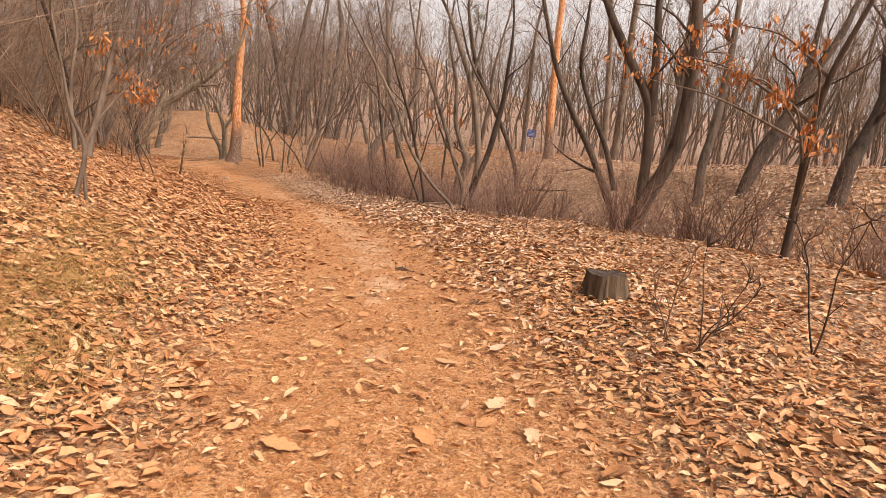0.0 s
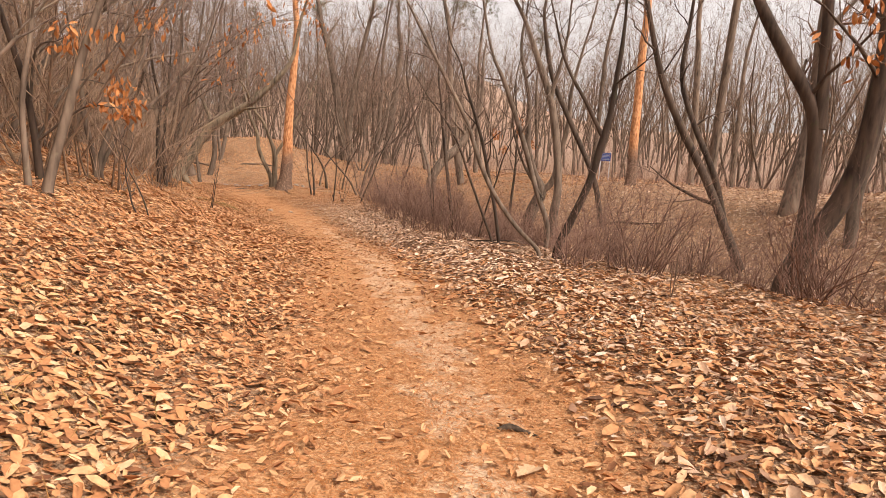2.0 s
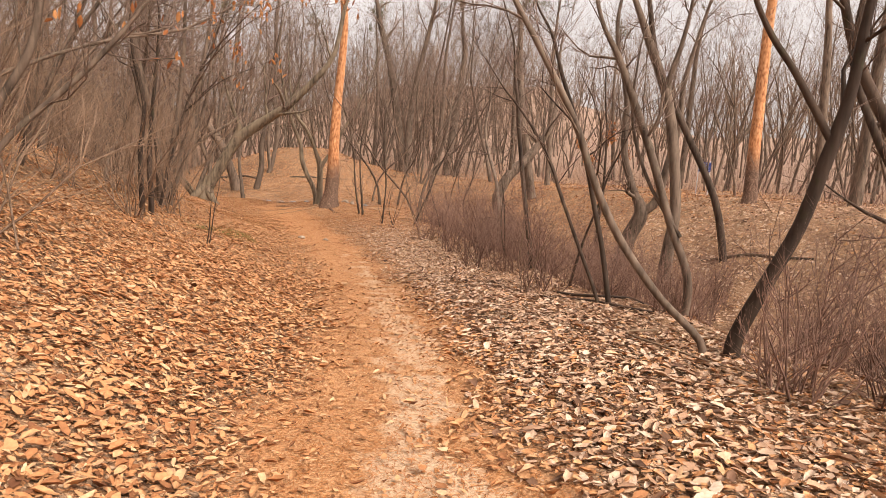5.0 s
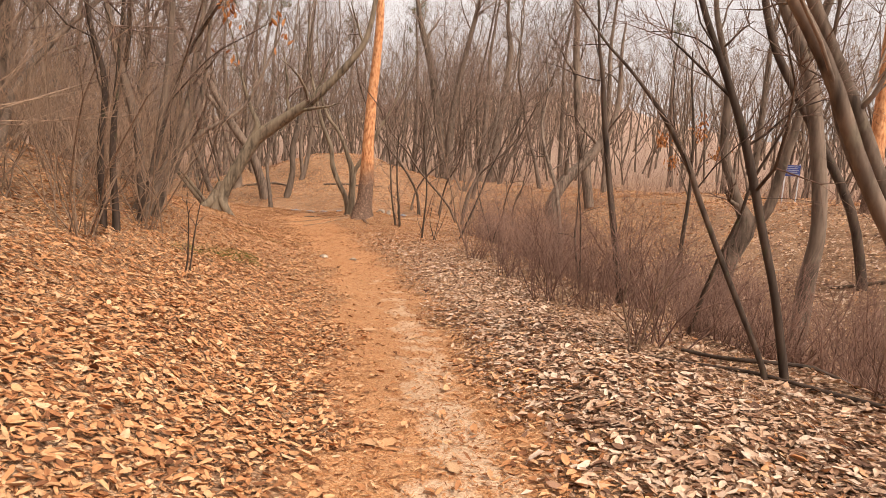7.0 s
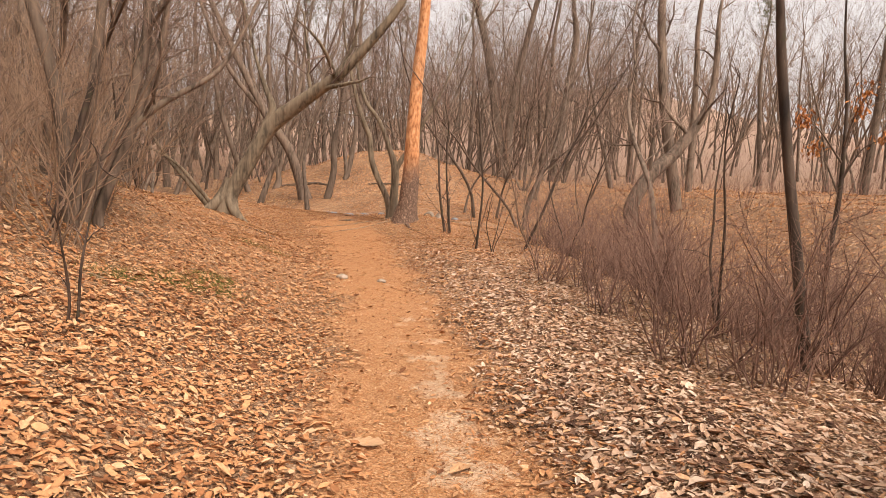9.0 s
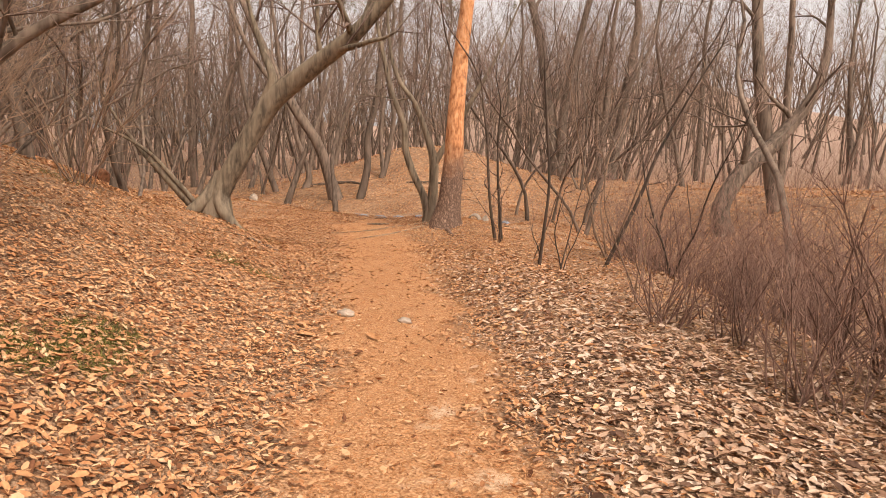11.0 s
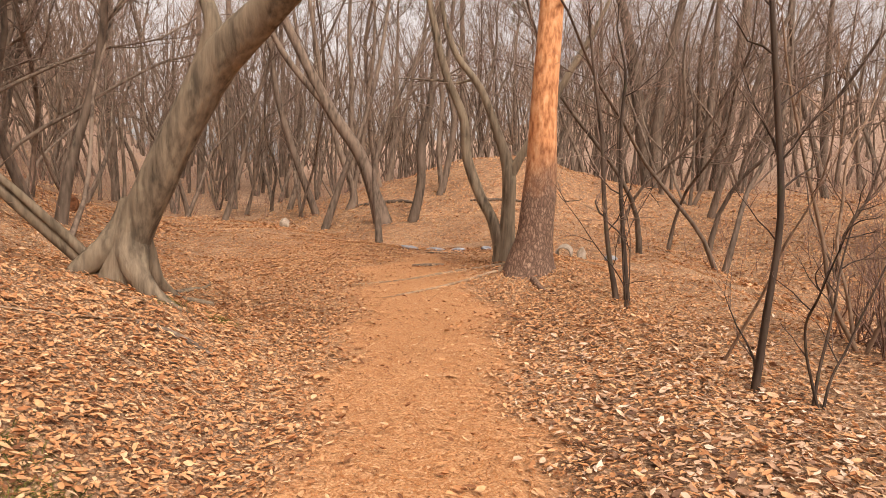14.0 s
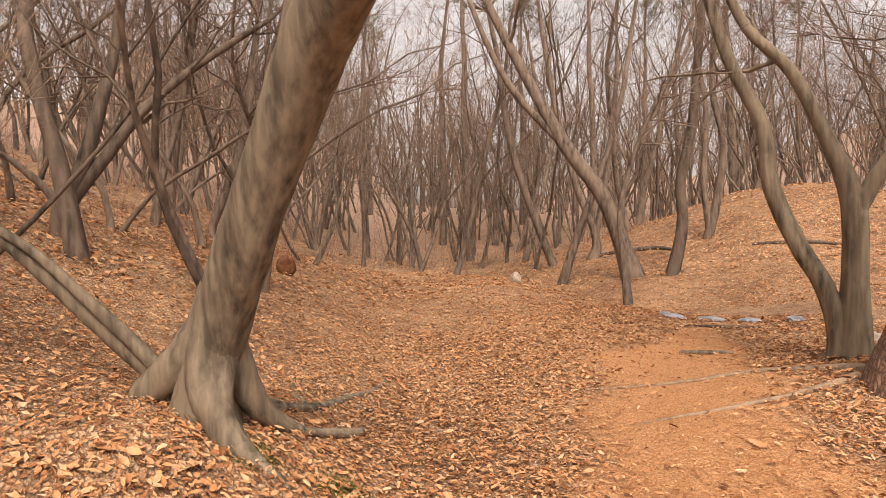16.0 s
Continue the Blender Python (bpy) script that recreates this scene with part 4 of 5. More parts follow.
def build_kind(seed, stems, height, r0, dense):
    """A pattern tree of the wood, to be copied."""
    rng = np.random.default_rng(seed)
    e = thing("bare_tree", 0, -60, 0, LABELS[min(stems - 1 + (seed % 2 if stems == 1 else 1), 3)], "tree", "trees of the wood")
    mat = BARK
    limb, twig = Soup(), Soup()
    for k in range(stems):
        lean = rng.normal(0, 0.16 if stems == 1 else 0.26, 2)
        line = grown(rng, (*rng.normal(0, 0.06 * (stems > 1), 2), -0.25), (*lean, 1), height * rng.uniform(0.8, 1.05), r0 * rng.uniform(0.7, 1.05), 9, 0.16, 0.17, 0.15)
        line[0, 3] *= 1.35
        line = smooth_line(line, 2)
        s = Soup()
        tube(s, line, 7, 0.06, rng)
        part("trunk", s.mesh("wood_stem", mat), e)
        if seed < 200:
            cones(limb, ramify(rng, line, twig, *dense, height * 0.32, 0.28, 0.6, 0.0048))
        else:
            limbs = limbs_of(rng, line, dense[0], height * 0.34, 0.22, 0.55)
            subs = offshoots(rng, limbs, dense[1], (0.3, 0.7), 0.012, 2)
            cones(limb, limbs)
            cones(twig, subs)
            slivers(twig, offshoots(rng, subs, dense[2], (0.4, 0.95), 0.0075, 2))
    part("branchwork", limb.mesh("wood_limbs", mat), e, kind="stuff")
    part("brushwood", twig.mesh("wood_twigs", TWIG), e, kind="stuff")
    return e


near_kinds = [build_kind(100 + i, *v) for i, v in enumerate(((1, 9, 0.07, (22, 5, 4)), (1, 11, 0.095, (24, 5, 4)), (1, 8, 0.05, (20, 5, 4)), (2, 8.5, 0.06, (13, 5, 4)), (3, 7, 0.045, (10, 5, 4)), (1, 10, 0.08, (22, 5, 4))))]
mid_kinds = [build_kind(200 + i, *v) for i, v in enumerate(((1, 12, 0.095, (19, 5, 7)), (1, 14, 0.12, (20, 5, 7)), (1, 10, 0.07, (18, 5, 7)), (2, 12, 0.08, (11, 5, 7)), (1, 13, 0.095, (19, 5, 7)), (3, 10, 0.065, (8, 5, 7)), (1, 15, 0.14, (20, 5, 7))))]
rng = np.random.default_rng(77)


def open_ground(x, y):
    """Where no tree of the wood stands: trail, shelf, gully and the leafy clearing."""
    d, _ = along(TRAIL, x, y)
    f, fp = along(FOOT, x, y)
    no = (y < -6) & (np.abs(d) < 5)
    no |= (d < 0) & (d > -4.6) & (y < 27)
    no |= (d >= 0) & (d < 8.5) & (y < 26)
    no |= np.abs(d) < 3.2
    no |= (y >= 22) & (f > -2.6) & (f < 4.0) & (fp < 14.8)
    no |= np.hypot(x + 10.9, y - 29.5) < 3
    no |= (x > -16) & (x < -4) & (y > 22) & (y < 34)
    no |= ((x + 16.5) / 6.5) ** 2 + ((y - 40) / 6.5) ** 2 < 1
    return no


cand_x, cand_y = rng.uniform(-62, 40, 16000), rng.uniform(-14, 78, 16000)
cand_d = np.min([np.hypot(cand_x - a, cand_y - b) for a, b in ((-0.5, 3), (-2.5, 10.5), (-5, 17.4), (-9, 23.2))], 0)
terrace = (along(TRAIL, cand_x, cand_y)[0] > 7) & (cand_x > -9) & (cand_y < 60)
fit_here = ~open_ground(cand_x, cand_y) & (~terrace | (rng.random(16000) < 0.012)) & (cand_d < 40) & ((cand_y > 0) | (cand_d < 13))
cand_x, cand_y, cand_d = cand_x[fit_here], cand_y[fit_here], cand_d[fit_here]
cand_z = ground(cand_x, cand_y)
placed = np.array(KEEP)
made_near = made_mid = 0
for x, y, z, dist in zip(cand_x, cand_y, cand_z, cand_d):
    close = dist < 16
    if (made_near >= 120 if close else made_mid >= 210) or np.min((placed[:, 0] - x) ** 2 + (placed[:, 1] - y) ** 2) < (0.9 + dist * 0.022) ** 2:
        continue
    made_near, made_mid = made_near + close, made_mid + (not close)
    placed = np.vstack([placed, (x, y)])
    kinds = near_kinds if close else mid_kinds
    s = rng.uniform(0.75, 1.2)
    copy_thing(kinds[rng.integers(len(kinds))], pose(x, y, z, 0, 0, rng.uniform(0, 360)) @ Matrix.Diagonal((s, s, s * rng.uniform(0.9, 1.15), 1)))
for k in near_kinds + mid_kinds:
    for o in (*k.children_recursive, k):
        bpy.data.objects.remove(o)

# far woods on the slopes
n = 3600
a, dist = rng.uniform(0, 2 * math.pi, n), 34 + 105 * rng.random(n) ** 0.75
a[:1100], dist[:1100] = rng.uniform(0.35, 3.0, 1100), 34 + 60 * rng.random(1100)
x, y = -6 + np.cos(a) * dist, 18 + np.sin(a) * dist
ok = ~((y < -10) & (np.abs(x) < 8)) & (y > -40) & ((a < 0.85) | (a > 1.72) | (rng.random(n) < 0.7)) & (np.min([np.hypot(x - p, y - q) for p, q in ((-0.5, 3), (-2.5, 10.5), (-5, 17.4), (-9, 23.2))], 0) > 32)
x, y = x[ok], y[ok]
n = len(x)
h = rng.uniform(9, 15, n)
stems = grow_many(rng, np.stack([x, y, ground(x, y) - 0.2], -1), np.concatenate([rng.normal(0, 0.16, (n, 2)), np.ones((n, 1))], 1), h, rng.uniform(0.05, 0.13, n), 5, 0.15, 0.13, 0.2)
trunks, branches = Soup(), Soup()
cones(trunks, stems, 4)
arms = offshoots(rng, stems, 10, (0.16, 0.38), 0.022, 2, (0.35, 0.95), 0.4)
cones(branches, arms)
sprigs = offshoots(rng, arms, 4, (0.35, 0.85), 0.014, 2, (0.3, 0.9))
slivers(branches, sprigs)
slivers(branches, offshoots(rng, sprigs, 3, (0.4, 0.9), 0.011, 2, (0.3, 0.9)))
tagged(new("far_woods", trunks.mesh("far_woods", BARK)), "bare trunks of the wood on the far slopes", "trees", kind="stuff")
# haze over the far branches is put into their paler twig colour
tagged(new("far_branches", branches.mesh("far_branches", PALE_AND_HAZED_TWIG)), "bare branches of the wood on the far slopes", "trees", kind="stuff")

# pines standing among the bare trees
PINES = [(-3, 44), (6, 52), (-12, 52), (-30, 50), (-38, 42), (-44, 34), (-33, 58), (-20, 60), (-7, 60), (14, 44), (2, 62), (-46, 24), (-28, 64), (-52, 44), (9, 36), (-36, 36), (-40, 50), (-34, 30), (-27, 43), (-33, 45), (-24, 49), (-31, 39), (8, 30)]
pattern = pine_tree("pine_tree", "tall pine with green crown in the wood", [(0.0, -60.0, gz(0, -60), 0.2), (0.1, -60, gz(0, -60) + 3, 0.17), (0.2, -59.9, gz(0, -60) + 7, 0.14)], 41, 7.0, "pines of the wood", BARK, 0.5)
for px, py in PINES:
    s = rng.uniform(0.85, 1.2)
    copy_thing(pattern, pose(px, py, gz(px, py), rng.normal(0, 2), rng.normal(0, 2), rng.uniform(0, 360)) @ Matrix.Diagonal((s, s, s, 1)))
for o in (*pattern.children_recursive, pattern):
    bpy.data.objects.remove(o)


# ---------------------------------------------------------------- shrubs
def shrub(seed, height, stems, subs, twigs, spread, mat, thick=0.011):
    g = np.random.default_rng(seed)
    e = thing("shrub", 0, -60, 0, "dense thicket of thin purple-brown bare stems" if mat is SHRUB else "tangle of thin pale bare stems on the bank", "shrub", "bare shrubs")
    way = np.concatenate([g.normal(0, spread, (stems, 2)), np.ones((stems, 1))], 1)
    lines = grow_many(g, np.concatenate([g.normal(0, 0.16, (stems, 2)), np.full((stems, 1), -0.08)], 1), way, height * g.uniform(0.6, 1.1, stems), thick * g.uniform(0.5, 1.2, stems), 6, 0.1, 0.14, 0.25)
    cane, twig = Soup(), Soup()
    cones(cane, lines)
    sub = offshoots(g, lines, subs, (0.25, 0.5), 0.004, 3, (0.3, 0.8), 0.3)
    cones(twig, sub)
    cones(twig, offshoots(g, sub, twigs, (0.35, 0.8), 0.0025, 2, (0.3, 0.9)))
    part("branchwork", cane.mesh("shrub_canes", mat), e, kind="stuff")
    part("brushwood", twig.mesh("shrub_twigs", mat), e, kind="stuff")
    return e


thicket = [shrub(300 + i, hgt, 22, 6, 3, 0.4, SHRUB, 0.013) for i, hgt in enumerate((1.3, 0.95, 1.75))]
brush = [shrub(310 + i, hgt, 13, 8, 4, 0.45, PALE_AND_HAZED_TWIG, 0.016) for i, hgt in enumerate((3.0, 3.8, 2.3))]
cx, cy = rng.uniform(-18, 9, 9000), rng.uniform(3, 33, 9000)
cd, cp = along(TRAIL, cx, cy)
sr, sq = along(SHELF, cx, cy)
edge = np.interp(sq, range(len(SHELF)), SHELF_EDGE)
in_thicket = (cd > 2.7) & (cd < 6.2) & (cp > 8.6) & (cp < 10.9)
thick_here = in_thicket | (sr > edge - 0.1) & (sr < edge + 4.5) & (cp < 13) & (cy > 5) & (rng.random(9000) < 0.3) | (np.hypot(cx - 0.8, cy - 12.3) < 0.7)
brush_here = (cd < -3.3) & (cd > -10) & (cy < 22)
cz = ground(cx, cy)
spots, counts = np.array([(99.0, 99.0)]), [0, 0]
for x, y, z, is_thick, is_brush in zip(cx, cy, cz, thick_here, brush_here):
    if not (is_thick or is_brush) or counts[int(is_brush)] >= (105, 62)[int(is_brush)]:
        continue
    if np.min((spots[:, 0] - x) ** 2 + (spots[:, 1] - y) ** 2) < (0.58 if is_thick else 0.85) ** 2:
        continue
    counts[int(is_brush)] += 1
    spots = np.vstack([spots, (x, y)])
    s = rng.uniform(0.7, 1.15)
    copy_thing((thicket if is_thick else brush)[rng.integers(3)], pose(x, y, z, 0, 0, rng.uniform(0, 360)) @ Matrix.Diagonal((s, s, s, 1)))
for k in thicket + brush:
    for o in (*k.children_recursive, k):
        bpy.data.objects.remove(o)

# undergrowth of thin bare stems over the slopes
n = 16000
a, dist = rng.uniform(0, 2 * math.pi, n), 12 + 85 * rng.random(n) ** 0.9
x, y = -6 + np.cos(a) * dist, 20 + np.sin(a) * dist
keep = ~open_ground(x, y) & ~((y < 0) & (np.abs(x) < 12)) & (np.hypot(x + 19, y - 44) > 4)
x, y = x[keep], y[keep]
n = len(x)
size = rng.uniform(0.5, 2.2, n)
wide = np.hypot(x + 6, y - 18)
canes = grow_many(rng, np.stack([x, y, ground(x, y) - 0.05], -1), np.concatenate([rng.normal(0, 0.35, (n, 2)), np.ones((n, 1))], 1), size, np.clip(wide * 0.0005, 0.006, 0.035), 2, 0.1, 0.1)
under = Soup()
cones(under, canes)
cones(under, offshoots(rng, canes, 2, (0.4, 0.8), 0.004, 2, (0.3, 0.8)))
tagged(new("undergrowth", under.mesh("undergrowth", SHRUB)), "thin purple-brown undergrowth between the trees", "undergrowth", kind="stuff")


# ---------------------------------------------------------------- dry oak sprays
def oak_spray(x, y, height, r0, sprays, seed, label):
    """A young oak with a few long limbs whose ends still carry dry leaves."""
    g = np.random.default_rng(seed)
    base = gz(x, y)
    tree = thing("oak_tree", x, y, base, label, "tree")
    line = smooth_line(grown(g, (0, 0, -0.15), (0.05, 0.02, 1), height, r0, 7, 0.1, 0.07, 0.3), 3)
    s = Soup()
    tube(s, line, 8, 0.05, g)
    part("trunk", s.mesh("oak_trunk", BARK_DARK), tree)
    twigs = Soup()
    for k, (ex, ey, ez, n) in enumerate(sprays):
        end = np.array([ex - x, ey - y, ez - base])
        i = int(len(line) * min(0.85, max(0.2, (end[2] - 0.6) / height)))
        start = line[i, :3]
        mid = start * 0.45 + end * 0.55 + np.array([0, 0, 0.18]) + g.normal(0, 0.06, 3)
        limb = smooth_line([(*start, r0 * 0.4), (*mid, r0 * 0.25), (*end, 0.006), (*(end + (end - mid) * 0.5), 0.003)], 6)
        ls = Soup()
        tube(ls, limb, 5)
        arm = part("limb", ls.mesh("oak_limb", BARK), tree)
        sub = offshoots(g, limb[None, 5:], 9, (0.15, 0.35), 0.003, 3)
        cones(twigs, sub)
        leaf = Soup()
        spots = np.concatenate([limb[12:, :3], sub[:, -1, :3]])
        oak_leaves(g, leaf, spots[g.integers(0, len(spots), n)], 6, 0.1)
        part("dry_leaves", leaf.mesh("oak_dry_leaves", OAK_LEAF), arm, "hanging cluster of curled rust-brown leaves", "stuff")
    part("brushwood", twigs.mesh("oak_twigs", TWIG), tree, kind="stuff")
    return tree


oak_spray(4.6, 8.6, 5.2, 0.06, [(2.9, 9.4, 3.1, 12), (2.7, 9.3, 2.7, 5), (3.3, 8.9, 2.9, 9), (3.6, 8.4, 2.7, 9), (3.9, 8.0, 2.4, 10), (3.6, 8.7, 3.4, 8), (3.9, 7.7, 2.9, 9), (4.1, 7.6, 1.9, 9)], 61, "young oak at the shelf edge with dry leaves")
oak_spray(-6.1, 9.9, 3.6, 0.045, [(-5.2, 9.95, 1.95, 14), (-5.6, 9.6, 2.6, 8), (-5.9, 10.8, 2.3, 7), (-5.4, 10.6, 3.1, 6)], 62, "young oak on the bank with dry leaves")
oak_spray(-9.6, 17.9, 5.6, 0.04, [(-6.0, 16.9, 4.8, 12), (-6.4, 16.8, 4.3, 9), (-7.2, 17.4, 3.4, 7), (-6.6, 15.8, 3.9, 6)], 63, "slender oak on the bank with dry leaves")
oak_spray(-0.5, 27.5, 6.0, 0.06, [(-1.2, 27.2, 3.0, 14), (-0.4, 27.0, 3.4, 12), (-0.9, 27.8, 2.5, 10), (0.1, 27.4, 2.7, 8)], 64, "oak beyond the thicket with faded dry leaves")


# ---------------------------------------------------------------- stump, stones, roots and wood on the ground
def lump(g, sx, sy, sz, cut=0.75, n=3):
    """An angular stone."""
    bm = bmesh.new()
    bmesh.ops.create_icosphere(bm, subdivisions=n, radius=1)
    planes = [(unit(g.normal(0, 1, 3)), g.uniform(cut, 1.0)) for _ in range(9)]
    for v in bm.verts:
        p = np.array(v.co)
        for nrm, dd in planes:
            over = p.dot(nrm) - dd
            if over > 0:
                p = p - nrm * over
        p = p * (1 + 0.04 * g.normal())
        v.co = p * np.array([sx, sy, sz])
    me = bpy.data.meshes.new("stone")
    bm.to_mesh(me)
    bm.free()
    return me


def stone(x, y, sx, sy, sz, turn, seed, mat, label, sink=0.35, name="stone"):
    g = np.random.default_rng(seed)
    me = lump(g, sx, sy, sz)
    me.materials.append(mat)
    ob = new(name, me)
    ob.matrix_world = pose(x, y, gz(x, y) + sz * (1 - sink), 0, 0, turn)
    return tagged(ob, label, "stone")


stone(-8.2, 21.52, 0.095, 0.055, 0.05, 20, 71, STONE, "pale angular stone half sunk in the trail")
stone(-7.62, 21.74, 0.09, 0.05, 0.035, -10, 72, STONE, "flat tan stone sunk in the trail", 0.5)
stone(-11.1, 32.35, 0.1, 0.08, 0.18, 40, 73, STONE, "pale upright stone beside the old pipe", 0.3)
stone(-10.6, 32.7, 0.14, 0.09, 0.09, 10, 74, STONE_GREY, "small dark stone in the leaves behind the pine", 0.3)
for k, (sx, sy) in enumerate(((-14.9, 31.6), (-14.4, 31.9), (-13.9, 32.1), (-15.3, 31.9), (-13.4, 32.5), (-12.9, 32.7))):
    stone(sx, sy, 0.24 - 0.02 * k, 0.13, 0.06, 30 * k, 80 + k, STONE_GREY, "blue-grey flat stone along the stream bed", 0.6)
for k, (sx, sy) in enumerate(((-12.3, 31.2), (-12.05, 31.4), (-11.8, 31.1))):
    stone(sx, sy, 0.13, 0.1, 0.09, 50 * k, 90 + k, STONE, "pale stone between the pine and forked tree", 0.65)


def stump():
    x, y = 1.3, 5.5
    g = np.random.default_rng(65)
    z = gz(x, y)
    e = thing("tree_stump", x, y, z, "short dark weathered tree stump standing in leaves", "stump")
    n = 36
    a = np.arange(n) * 2 * np.pi / n
    ridge = 1 + 0.07 * np.sin(a * 9 + 1) + 0.04 * g.normal(0, 1, n)
    rows = []
    for h, r in ((-0.08, 0.215), (0.02, 0.195), (0.08, 0.178), (0.15, 0.168), (0.205, 0.163)):
        rr = r * (1 + (ridge - 1) * (1.2 if h < 0.1 else 0.9))
        rows.append(np.stack([rr * np.cos(a), rr * np.sin(a), h + (0.008 * np.sin(a * 3) + 0.005 * g.normal(0, 1, n) if h > 0.2 else 0 * a)], -1))
    v = np.concatenate(rows)
    m = np.arange(5 * n).reshape(5, n)
    nx = np.roll(m, -1, 1)
    part("bark_ring", mesh_from("stump_side", v, np.stack([m[:-1], nx[:-1], nx[1:], m[1:]], -1).reshape(-1, 4), WOOD_OLD), e, "furrowed dark bark")
    top = np.concatenate([rows[-1] * np.array([0.985, 0.985, 1.0]) - np.array([0, 0, 0.004]), rows[-1] * np.array([0.55, 0.55, 1]) - np.array([0, 0, 0.014]), [[0, 0, 0.185]]])
    i = np.arange(n)
    j = np.roll(i, -1)
    f = np.concatenate([np.stack([i, j, j + n], -1), np.stack([i, j + n, i + n], -1), np.stack([i + n, j + n, np.full(n, 2 * n)], -1)])
    part("sawn_top", mesh_from("stump_top", top, f, BARK_DARK), e, "dark weathered cut face")
    for k in range(7):
        s = Soup()
        b = g.uniform(0, 6.28)
        tube(s, np.array([(0.198 * math.cos(b), 0.198 * math.sin(b), -0.03, 0.022), (0.18 * math.cos(b), 0.18 * math.sin(b), 0.08, 0.02), (0.165 * math.cos(b), 0.165 * math.sin(b), 0.17, 0.012)]), 5, 0.1, g)
        part("bark_ridge", s.mesh("stump_ridge", WOOD_OLD), e)


stump()


def ground_line(pts, lift=0.4):
    """Rows of x, y, radius laid on the ground, sunk by a share of the radius."""
    p = smooth_line([(x, y, 0, r) for x, y, r in pts], 6)
    p[:, 2] = ground(p[:, 0], p[:, 1]) + p[:, 3] * lift
    return p


def laid(name, pts, mat, label, category, seed, lift=0.4, sides=8):
    g = np.random.default_rng(seed)
    line = ground_line(pts, lift)
    o = line[0, :3].copy()
    line[:, :3] -= o
    s = Soup()
    tube(s, line, sides, 0.12, g)
    me = s.mesh(name, mat)
    ob = new(name, me)
    ob.location = o
    return tagged(ob, label, category)


# pine roots across the trail
laid("root", [(-11.0, 29.1, 0.07), (-11.6, 29.2, 0.045), (-12.12, 28.95, 0.031), (-12.42, 28.45, 0.026), (-12.75, 27.87, 0.02), (-13.08, 27.33, 0.007)], ROOT, "long pale pine root worn bare across the trail", "root", 101, 0.1)
laid("root", [(-11.2, 29.0, 0.045), (-11.45, 28.5, 0.032), (-11.73, 28.0, 0.026), (-11.98, 27.47, 0.018), (-12.1, 27.1, 0.006)], ROOT, "bare pine root lying in leaves beside the trail", "root", 102, 0.15)
laid("root", [(-10.5, 28.6, 0.062), (-10.2, 28.3, 0.031), (-9.9, 28.2, 0.012)], PINE_BARK, "short root flare of the pine", "root", 103)
# roots of the leaning tree
for k, pts in enumerate(([(-13.05, 24.0, 0.09), (-13.3, 24.6, 0.045), (-13.7, 25.2, 0.035), (-14.0, 25.7, 0.025), (-14.4, 26.0, 0.01)],
                         [(-13.4, 24.8, 0.03), (-13.75, 24.75, 0.02), (-14.1, 24.9, 0.008)])):
    laid("root", pts, BARK_LEAN, "grey-olive root spreading from the leaning tree", "root", 110 + k, 0.2, 10)
g = np.random.default_rng(118)
for k, pts in enumerate(([(-12.66, 23.94, 0.85, 0.09), (-12.75, 23.87, 0.46, 0.145), (-12.86, 23.71, 0.2, 0.125), (-12.93, 23.57, 0.03, 0.085), (-12.97, 23.46, -0.08, 0.045)],
                         [(-12.62, 23.95, 0.88, 0.09), (-12.62, 23.9, 0.44, 0.145), (-12.5, 23.88, 0.19, 0.12), (-12.37, 23.94, 0.05, 0.085), (-12.2, 24.06, -0.01, 0.05), (-11.92, 24.26, -0.03, 0.025)],
                         [(-12.64, 23.98, 0.8, 0.08), (-12.68, 24.03, 0.4, 0.12), (-12.7, 24.2, 0.13, 0.08), (-12.8, 24.5, 0.0, 0.05), (-12.95, 24.9, -0.03, 0.02)],
                         [(-12.68, 23.92, 0.82, 0.08), (-12.82, 23.9, 0.42, 0.125), (-12.98, 23.82, 0.18, 0.105), (-13.12, 23.74, 0.02, 0.07), (-13.25, 23.65, -0.08, 0.03)])):
    line = smooth_line(pts, 6)
    line[:, 2] += ground(line[:, 0], line[:, 1])
    s = Soup()
    tube(s, line - np.array([*lean_tree.location, 0]), 12, 0.09, g)
    part("root", s.mesh("root_flare", BARK_LEAN), lean_tree, "buttressed root flare")
laid("dead_branch", [(-13.0, 25.05, 0.035), (-12.85, 24.75, 0.04), (-12.75, 24.5, 0.03)], BARK_LEAN, "short grey dead branch lying on leaves", "branch", 120, 0.9)
laid("dead_branch", [(-13.25, 29.38, 0.02), (-13.0, 29.55, 0.03), (-12.78, 29.74, 0.02)], BARK, "dark stick lying across the trail", "branch", 121, 0.8)
laid("dead_branch", [(-14.2, 31.15, 0.015), (-13.8, 31.32, 0.028), (-13.5, 31.7, 0.018)], BARK, "dark stick lying on bare soil", "branch", 122, 0.8)
laid("dead_branch", [(-11.72, 23.45, 0.012), (-11.55, 23.58, 0.025), (-11.35, 23.68, 0.022), (-11.15, 23.72, 0.012)], BARK, "crooked dead branch half under leaves", "branch", 123, 0.9)
laid("dead_branch", [(-12.1, 22.5, 0.008), (-11.91, 22.92, 0.011), (-11.79, 23.34, 0.011), (-11.65, 23.74, 0.006)], ROOT, "thin dead branch lying on leaves", "branch", 124, 1.2)
laid("dead_branch", [(-8.6, 17.6, 0.012), (-8.1, 17.75, 0.014), (-7.7, 17.7, 0.008)], ROOT, "pale thin stick on the mossy bank", "branch", 125, 1.2)
